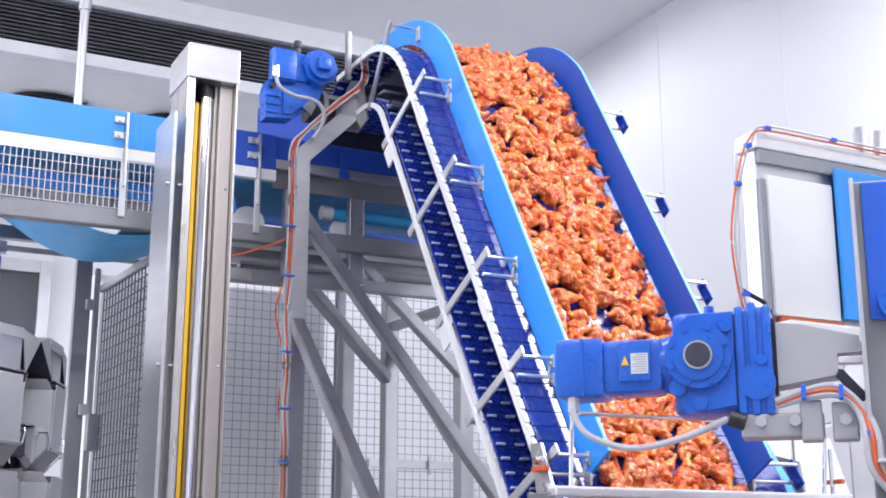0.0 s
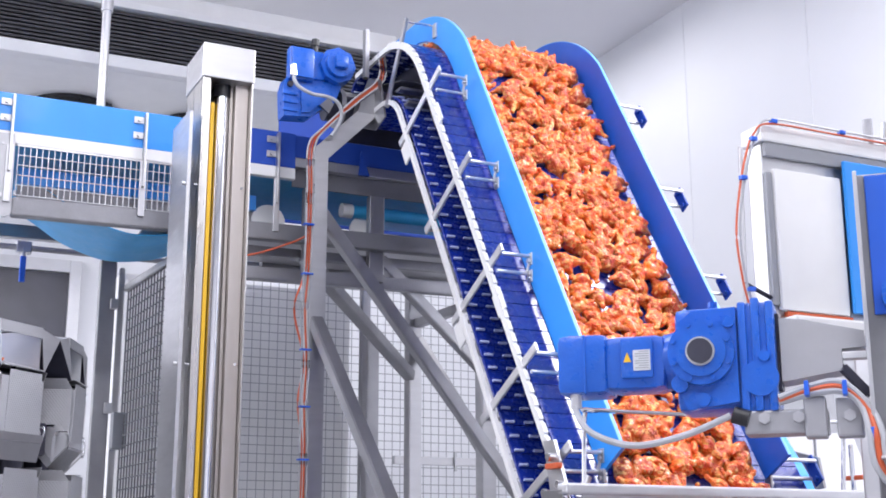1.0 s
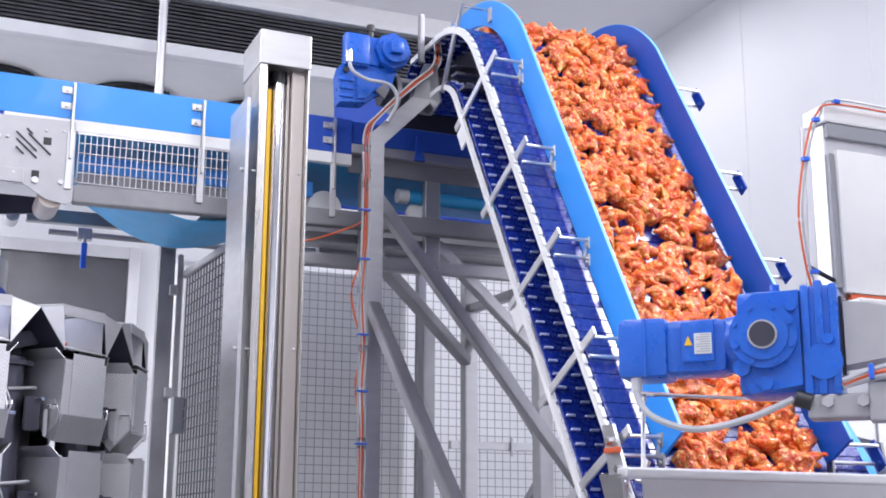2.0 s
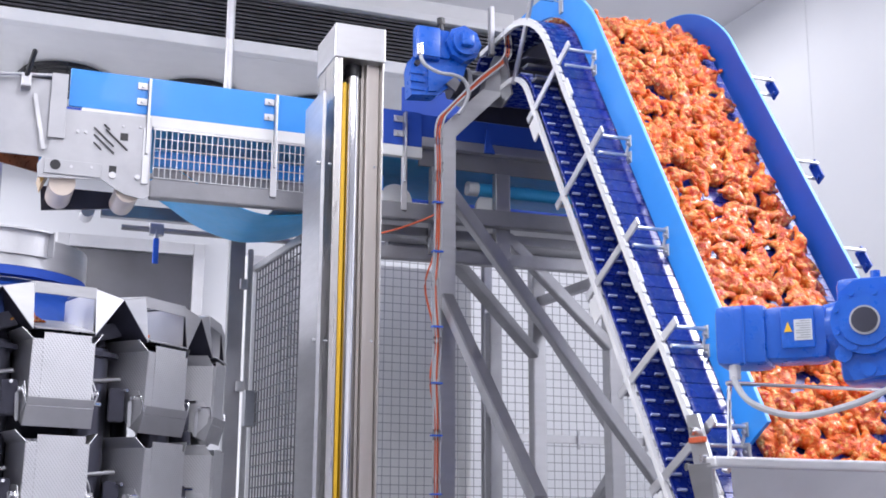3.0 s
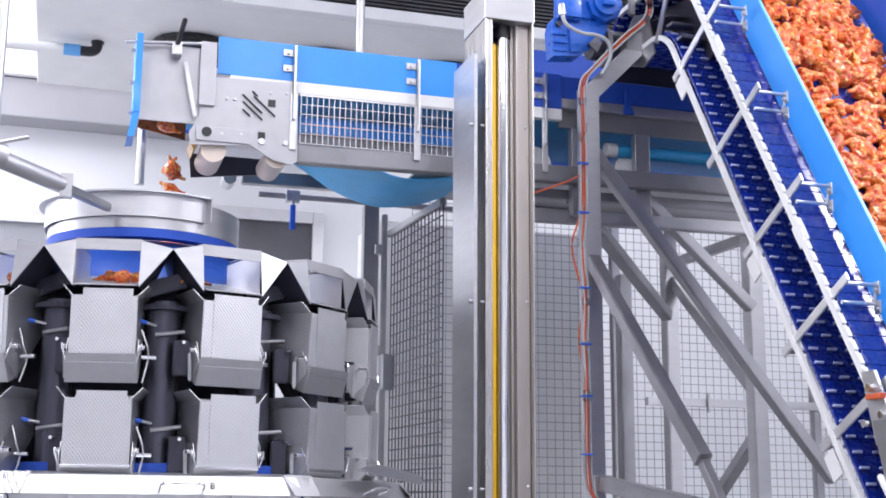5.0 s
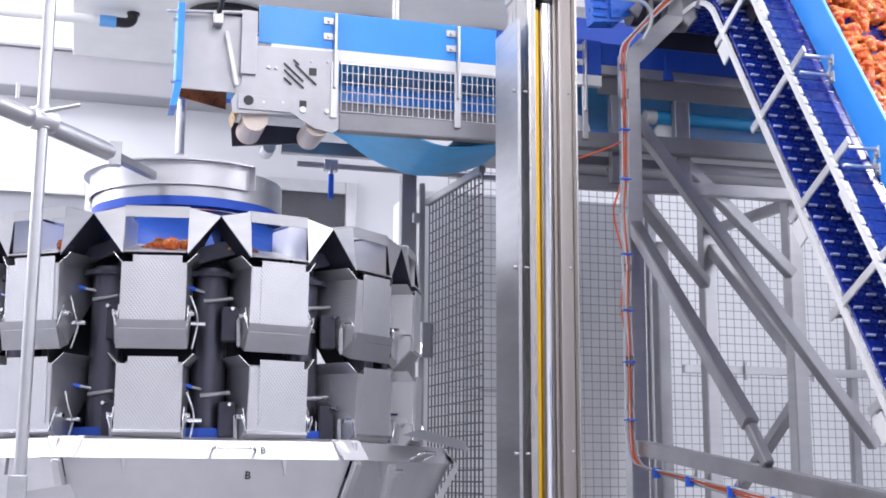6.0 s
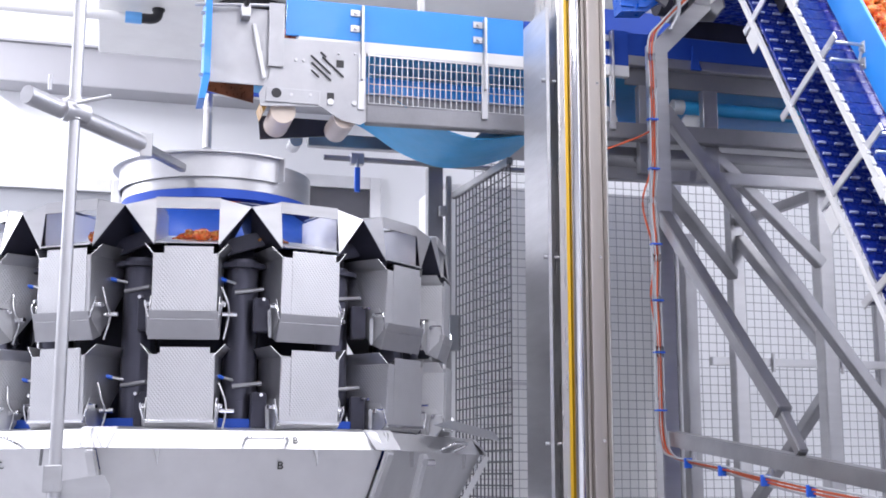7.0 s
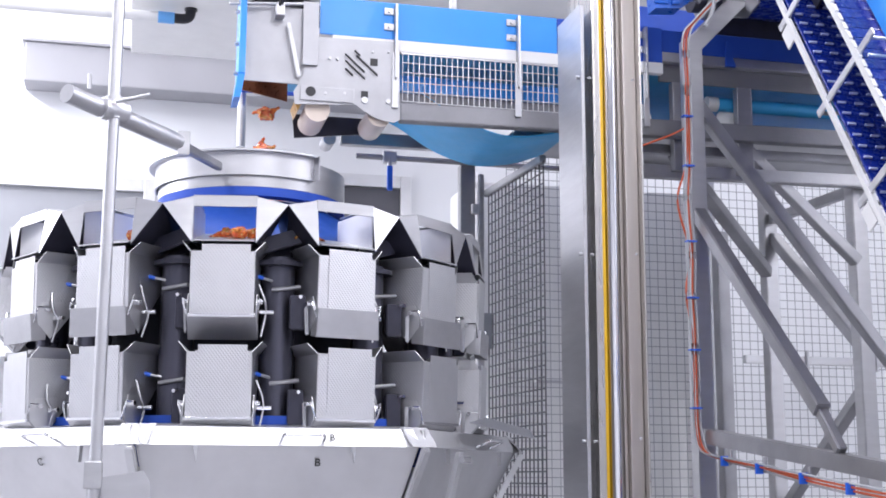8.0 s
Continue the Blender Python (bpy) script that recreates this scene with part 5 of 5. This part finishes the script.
# ---- hopper and machine beside the incline ----
def feed_end():
    h = thing("feed_hopper", "wide stainless feed hopper rim at the conveyor foot", "hopper")
    part("front_rim", box((1.72, 2.165, 1.598), (3.1, 2.215, 1.626), 0.006), STEEL_BEAD, h)
    part("front_wall", plate([(1.78, 2.19, 1.60), (3.05, 2.19, 1.60), (2.85, 2.40, 1.15), (1.95, 2.40, 1.15)], 0.004), STEEL_BEAD, h)
    part("side_wall", plate([(3.05, 2.19, 1.62), (3.05, 2.85, 1.62), (2.9, 2.7, 1.15), (2.85, 2.40, 1.15)], 0.004), STEEL, h)
    part("left_wall", plate([(1.72, 2.19, 1.61), (1.72, 2.30, 1.61), (1.90, 2.42, 1.15), (1.95, 2.40, 1.15)], 0.004), STEEL, h)
    part("back_panel", prism([(2.98, 1.60), (2.98, 1.868), (3.33, 1.872), (3.44, 1.60)], 2.846, 2.856, "y"), WHITE, h, "white back panel of the hopper")
    part("panel_seam", box((3.148, 2.840, 1.62), (3.154, 2.8455, 1.865)), GREY, h)
    r = thing("guard_rail", "thin bent steel wire rail above the hopper", "rail")
    part("wire", hose([(1.915, 2.40, 1.60), (1.915, 2.385, 1.825), (1.925, 2.37, 1.84), (1.96, 2.35, 1.84), (2.75, 2.31, 1.84), (2.79, 2.31, 1.83), (2.79, 2.33, 1.6)], 0.0065, 8, 5), STEEL_BRIGHT, r, smooth=True)
    part("knee", rod((1.90, 2.40, 1.60), (1.93, 2.40, 1.66), 0.012, 10), STEEL_SATIN, r)
    s = thing("tail_bearing", "steel tail bracket with an orange locking handle", "bracket")
    part("plate", prism([(2.57, 1.77), (2.51, 1.77), (2.44, 1.62), (2.46, 1.54), (2.52, 1.56)], 1.885, 1.895), STEEL_SATIN, s)
    part("handle", box((1.865, 2.46, 1.685), (1.885, 2.53, 1.702), 0.004), ORANGE, s, "orange plastic handle")
    for y, z in ((2.52, 1.72), (2.47, 1.64), (2.55, 1.62), (2.45, 1.60)):
        part("nut", rod((1.868, y, z), (1.886, y, z), 0.012, 8), STEEL_BRIGHT, s)
    part("rod_pin", rod((1.82, 2.44, 1.615), (1.95, 2.40, 1.615), 0.007, 8), STEEL_BRIGHT, s)
    part("pull_handle", hose([(1.88, 2.50, 1.47), (1.84, 2.44, 1.46), (1.84, 2.40, 1.40), (1.88, 2.42, 1.33)], 0.01, 8, 4), WHITE, s)
    w = thing("far_bearing", "grey steel tail bracket with an orange handle", "bracket")
    part("plate", prism([(2.78, 1.80), (2.62, 1.76), (2.60, 1.66), (2.74, 1.64)], 2.96, 2.97), STEEL_DARK, w)
    part("handle", box((3.05, 2.52, 1.685), (3.07, 2.60, 1.70), 0.004), ORANGE, w, "orange plastic handle")
    part("pin", rod((3.05, 2.56, 1.62), (3.05, 2.56, 1.80), 0.008, 10), STEEL_BRIGHT, w)
    part("guide_tip", prism([(2.60, 1.70), (2.72, 1.86), (2.66, 1.66), (2.56, 1.62)], 2.84, 2.90), BLUE, w)
    # steel machine at the side
    m = thing("side_machine", "stainless steel machine with light-whitened door and blue guard", "machine")
    part("frame", box((1.836, 1.475, 1.95), (2.75, 1.525, 2.35), 0.006), STEEL_BEAD, m)
    part("top_band", box((1.83, 1.46, 2.352), (2.75, 1.535, 2.392), 0.005), WHITE, m)
    part("seal", box((1.838, 1.462, 1.975), (1.854, 1.474, 2.28), 0.003), GREY, m)
    # steel door; its white colour imitates strong light on the metal
    part("door", box((1.856, 1.456, 1.965), (2.05, 1.474, 2.29), 0.007), WHITE, m, "steel door whitened for the strong light on it", True)
    # grey strip in place of the shading line below the band
    part("top_groove", box((1.84, 1.462, 2.318), (2.75, 1.474, 2.35), 0.002), GREY, m, "grey strip painting the shade under the top band")
    part("door_gasket", box((1.872, 1.46, 1.952), (2.06, 1.473, 1.964), 0.003), ORANGE, m)
    part("ledge", box((1.86, 1.42, 1.915), (2.7, 1.58, 1.949), 0.006), WHITE, m)
    part("blue_guard", box((2.052, 1.445, 1.97), (2.7, 1.455, 2.33), 0.004), BLUE, m, "light blue plastic guard")
    part("body", box((2.16, 1.46, 0.0), (2.75, 1.58, 1.914), 0.01), STEEL_SATIN, m)
    for i in range(4):
        part("fitting", rod((2.16 + 0.05 * i, 1.47, 2.392), (2.15 + 0.06 * i, 1.46, 2.45), 0.012, 10), STEEL_SATIN, m)
    k = thing("machine_cable", "thin orange and grey cables clipped along the machine frame", "cable")
    for dx, mt in ((0.0, ORANGE), (0.010, CABLE)):
        part("wire", hose([(1.76 + dx, 1.45, 1.96), (1.745 + dx, 1.45, 2.02), (1.735 + dx, 1.45, 2.12), (1.75 + dx, 1.45, 2.22), (1.775 + dx, 1.45, 2.31), (1.80 + dx, 1.45, 2.36), (1.845, 1.445, 2.388 + dx), (2.05, 1.445, 2.39 + dx), (2.6, 1.445, 2.388 + dx)], 0.0026, 6, 8), mt, k)
    for x, z in ((1.76, 2.0), (1.755, 2.25), (1.79, 2.345), (1.85, 2.395), (2.05, 2.397), (2.25, 2.395)):
        part("clip", box((x - 0.004, 1.44, z - 0.004), (x + 0.012, 1.452, z + 0.005), 0.001), CLIP, k)
    part("bracket_rod", rod((1.765, 1.47, 1.9), (1.775, 1.47, 2.33), 0.005, 8), STEEL_SATIN, k)
    part("stay", bar((1.76, 1.47, 2.02), (1.84, 1.47, 1.99), 0.01, 0.01), MECH, k)


def cables():
    k = thing("cable_bundle", "orange and grey cables tied down the stand post", "cable")
    for i, (dx, mt) in enumerate(((0, ORANGE), (0.010, ORANGE), (0.020, CABLE), (-0.010, CABLE))):
        w = 0.02 * (1 if i == 0 else 0.25)
        y = 3.925 - 0.004 * i
        pts = [(1.91 + dx, y, 3.50), (1.91 + dx, y, 3.38), (1.80 + dx, y, 3.27), (1.668 + dx * 0.6, y, 3.13), (1.612 + dx, y, 3.045), (1.612 + dx, y, 2.85), (1.608 + dx, y, 2.55), (1.608 + dx - w * 2.2, y, 2.38), (1.608 + dx, y, 2.18), (1.608 + dx - w, y, 2.02), (1.608 + dx, y, 1.86), (1.608 + dx, y, 1.62), (1.61 + dx, y, 1.50), (1.615 + dx, y - 0.03, 1.425), (1.622 + dx * 0.6, y - 0.14, 1.395 - dx * 0.3), (1.625 + dx * 0.6, 3.5, 1.362 - dx * 0.6 + 0.006 * (i % 2)), (1.625 + dx * 0.6, 3.2, 1.328 - dx), (1.625 + dx * 0.6, 2.8, 1.285 - dx * 1.2), (1.625, 2.3, 1.24 - dx)]
        part("wire", hose(pts, 0.004, 6, 6), mt, k, smooth=True)
    for z in (2.72, 2.52, 2.22, 2.0, 1.80, 1.58):
        part("tie", box((1.59, 3.905, z - 0.003), (1.634, 3.93, z + 0.003), 0.001), CLIP, k)
    for y in (3.72, 3.46, 3.17, 2.9):
        z = 1.395 - (3.79 - y) * 0.111
        part("tie", box((1.607, y - 0.004, z - 0.024), (1.637, y + 0.004, z + 0.012), 0.002), CLIP, k)
    h = thing("motor_hose", "grey flexible cable from the head gear motor", "cable")
    part("sheath", hose([(1.535, 3.915, 3.345), (1.535, 3.91, 3.315), (1.555, 3.905, 3.285), (1.61, 3.90, 3.262), (1.67, 3.90, 3.26), (1.715, 3.90, 3.245), (1.738, 3.905, 3.205), (1.73, 3.91, 3.155), (1.70, 3.915, 3.10)], 0.008, 8, 8), CABLE, h, smooth=True)
    part("gland", rod((1.533, 3.915, 3.335), (1.531, 3.918, 3.38), 0.013, 12), STEEL_BRIGHT, h)
    r = thing("conveyor_cable", "orange cable running along the level conveyor", "cable")
    part("wire", hose([(1.25, 4.20, 2.615), (1.45, 4.20, 2.64), (1.58, 4.05, 2.67), (1.615, 3.93, 2.68)], 0.004, 6, 6), ORANGE, r)


# ---- chicken ----
def chicken_mesh(seed):
    """A cut of chicken: plump body, folded drumsticks with knuckles, bent wings and loose skin."""
    rnd = random.Random(seed)
    bm = bmesh.new()
    off = Vector((seed * 7.3, seed * 1.7, 0))

    def lobe(m, r, sub, taper=0.0, rough=1.0):
        got = bmesh.ops.create_icosphere(bm, subdivisions=sub, radius=1)["verts"]
        for v in got:
            d = v.co.copy()
            w = 1 + taper * d.x
            q = d * 2.3 + off
            n = 1 + rough * (0.16 * noise.noise(q) + 0.12 * noise.noise(q * 2.4) - 0.2 * abs(noise.noise(q * 3.3)))
            v.co = m @ Vector((d.x * r[0] * n, d.y * r[1] * w * n, d.z * r[2] * w * n))

    lobe(pose(0, 0, 0, rnd.uniform(-15, 15), rnd.uniform(-15, 15), rnd.uniform(0, 180)), (0.046, 0.034, 0.028), 3, 0.15, 1.2)
    a0 = rnd.uniform(0, 360)
    for i in range(3):
        a = a0 + 120 * i + rnd.uniform(-35, 35)
        h = pose(0, 0, rnd.uniform(0.0, 0.014), 0, 0, a) @ pose(rnd.uniform(0.026, 0.04), rnd.uniform(-0.01, 0.01), 0.004, 0, rnd.uniform(-25, 20), rnd.uniform(-50, 50))
        k = rnd.uniform(0.85, 1.1)
        lobe(h, (0.036 * k, 0.021 * k, 0.02 * k), 3, -0.4)
        lobe(h @ pose(0.036 * k, 0, 0, 0, rnd.uniform(-20, 20), rnd.uniform(-60, 60)), (0.019 * k, 0.010 * k, 0.010 * k), 2, 0.2)
    for i in range(3):
        a = a0 + 60 + 120 * i + rnd.uniform(-30, 30)
        h = pose(0, 0, rnd.uniform(0.004, 0.02), 0, 0, a) @ pose(rnd.uniform(0.012, 0.03), 0, 0.006, rnd.uniform(-30, 30), rnd.uniform(-20, 25), rnd.uniform(30, 120))
        lobe(h, (rnd.uniform(0.024, 0.032), 0.012, 0.013), 2, rnd.uniform(-0.4, 0.4), 1.3)
    return bm


def chicken():
    """The pieces riding up the incline: each with its place across the belt and its start along it."""
    meshes = []
    for i in range(9):
        ob = part("chicken_piece", chicken_mesh(i + 1), MEAT, smooth=True)
        skin = ob.modifiers.new("skin", "REMESH")
        skin.mode, skin.voxel_size = "VOXEL", 0.004
        meshes.append(bpy.data.meshes.new_from_object(ob.evaluated_get(bpy.context.evaluated_depsgraph_get())))
        bpy.data.objects.remove(ob)
        for p in meshes[-1].polygons:
            p.use_smooth = True
    rnd = random.Random(11)
    riders = []
    s = S0 - 2.10 - SPEED * 4.6
    row = 0
    while s < S2 - 0.05:
        n = 7
        for j in range(n):
            if rnd.random() < 0.03:
                continue
            x = 2.075 + (j + 0.5 + (0.25 if row % 2 else -0.25)) * (2.59 - 2.075) / n + rnd.uniform(-0.025, 0.025)
            x = min(2.562, max(2.118, x))
            h = rnd.uniform(0.01, 0.032)
            tilt = pose(0, 0, 0, rnd.uniform(-30, 30), rnd.uniform(-30, 30), rnd.uniform(0, 360))
            ob = new("chicken_piece", meshes[rnd.randrange(9)])
            k = rnd.uniform(0.86, 1.06)
            ob.scale = (k, k, k * rnd.uniform(0.95, 1.2))
            tagged(ob, "raw chicken piece in glossy orange-red marinade", "chicken", "chicken on the incline")
            riders.append((ob, x, s + rnd.uniform(-0.025, 0.025), h, tilt))
        s += 0.0765
        row += 1
    # pieces that drop from the level conveyor into the drum
    drops = []
    for i, t in enumerate((1.7, 2.2, 3.15, 4.36, 4.38, 4.40, 4.43, 4.5, 4.53, 4.56, 4.58, 4.60, 4.62, 4.64, 4.66, 4.69, 4.71, 4.76, 4.78, 4.81, 4.84, 4.86, 4.88, 4.90, 4.92, 4.95, 4.97, 5.02, 5.08, 5.12, 5.4, 5.75, 6.68, 6.86, 7.2, 7.3, 7.47, 7.52, 7.57, 7.64, 7.67, 7.70, 7.73, 7.92, 7.99, 8.05, 8.1)):
        ob = new("chicken_piece", meshes[(i * 4) % 9])
        tagged(ob, "raw chicken piece falling from the chute", "chicken", "falling chicken")
        ob.scale = (0.85, 0.8, 0.8)
        drops.append((ob, t, rnd.uniform(4.32, 4.56), rnd.uniform(-0.05, 0.03), rnd.uniform(0, 360), rnd.uniform(-0.03, 0.03)))
    # pieces resting in the radial pans
    for a, r, side, z in ((-100.4, 0.82, 0.04, 2.08), (-100.4, 0.79, 0.085, 2.085), (-100.4, 0.75, -0.01, 2.09), (-100.4, 0.70, 0.07, 2.095), (-74.7, 0.79, -0.09, 2.085), (-74.7, 0.72, -0.06, 2.095), (-126, 0.78, 0.03, 2.085), (-49, 0.78, -0.04, 2.085)):
        ob = new("chicken_piece", meshes[rnd.randrange(9)])
        ob.matrix_basis = pose(*ring_point(a, r, z, side), rnd.uniform(-20, 20), rnd.uniform(-20, 20), rnd.uniform(0, 360)) @ Matrix.Scale(0.62, 4)
        tagged(ob, "raw chicken piece lying in a steel feed pan", "chicken", "chicken in the pans")
    return riders, drops


weigher()
gates = buckets()
tray()
rod_stand()
feed_end()
cables()
riders, drops = chicken()


def motions():
    # belt rows round their loop
    steps = [i * 0.5 for i in range(17)]
    for ob, s in belt_rows:
        walk(ob, [(t, belt_pose(s + SPEED * t)) for t in steps])
    # chicken rides up, over the neck and off the head
    for ob, x, s, h, tilt in riders:
        rows = []
        fall = (S2 - s) / SPEED
        ticks = sorted(set(steps + [round(fall + 0.1 * i, 3) for i in range(7) if 0.0 < fall + 0.1 * i < 8.0]))
        for t in ticks:
            q = s + SPEED * t
            y, z, a = carry(min(q, S2))
            m = Matrix.Translation((x, y, z)) @ Matrix.Rotation(a, 4, "X") @ Matrix.Translation((0, 0, h)) @ tilt
            if q > S2:
                d = q - S2
                w = d / SPEED
                m = Matrix.Translation((-0.25 * max(0.0, w - 0.3), min(0.30, 0.9 * w), -min(0.43, 4.9 * w * w))) @ m
            rows.append((t, m))
        walk(ob, rows)
    # pieces fall from the belt end into the drum
    for ob, t0, y, dx, spin, lean in drops:
        rows = []
        x0, z0 = 0.16, 3.08
        if t0 > 0.7:
            rows.append((0.0, pose(x0 + 0.25 * t0, y, z0, 0, 0, spin)))
        rows.append((t0 - 0.3, pose(x0 + 0.06, y, z0, 0, 0, spin)))
        rows.append((t0 - 0.2, pose(0.09, y, 3.06, 0, 20, spin)))
        for i in range(1, 8):
            d = i * 0.0667
            rows.append((t0 - 0.2 + d, pose(0.09 - min(0.065 + dx, 0.5 * d), y, 3.06 - 0.4 * d - 4.9 * d * d if d < 0.32 else max(2.33, 3.06 - 0.4 * d - 4.9 * d * d), 60 * d * 3, 20 + 70 * d, spin)))
        rows.append((8.9, pose(-0.05 + lean, y - 0.2, 2.32, 20, 30, spin)))
        walk(ob, rows)
    # bucket gates swing out and shut
    beats = [(0, (2.9, 3.9, 4.9, 5.9, 6.9)), (1, (0.9, 1.9, 2.9, 3.9, 4.9, 5.9, 6.9, 7.97)), (3, (2.9, 4.9, 6.9, 7.97)), (2, (0.9, 1.9, 2.9, 3.9, 4.9, 5.9, 6.9, 7.97)), (12, (4.9, 6.9, 7.97)), (13, (4.9, 5.9, 6.9, 7.97))]
    for k, times in beats:
        g = gates[0, k]
        rows = [(0.0, GATE_REST)]
        for b in times:
            rows += [(b - 0.16, GATE_REST), (b - 0.05, GATE_REST @ pose(0, 0.022, 0.03, 40)), (b + 0.06, GATE_REST @ pose(0, 0.022, 0.03, 37)), (b + 0.17, GATE_REST)]
        if rows[-1][0] < 8.0:
            rows.append((8.2, GATE_REST))
        walk(g, rows)


motions()
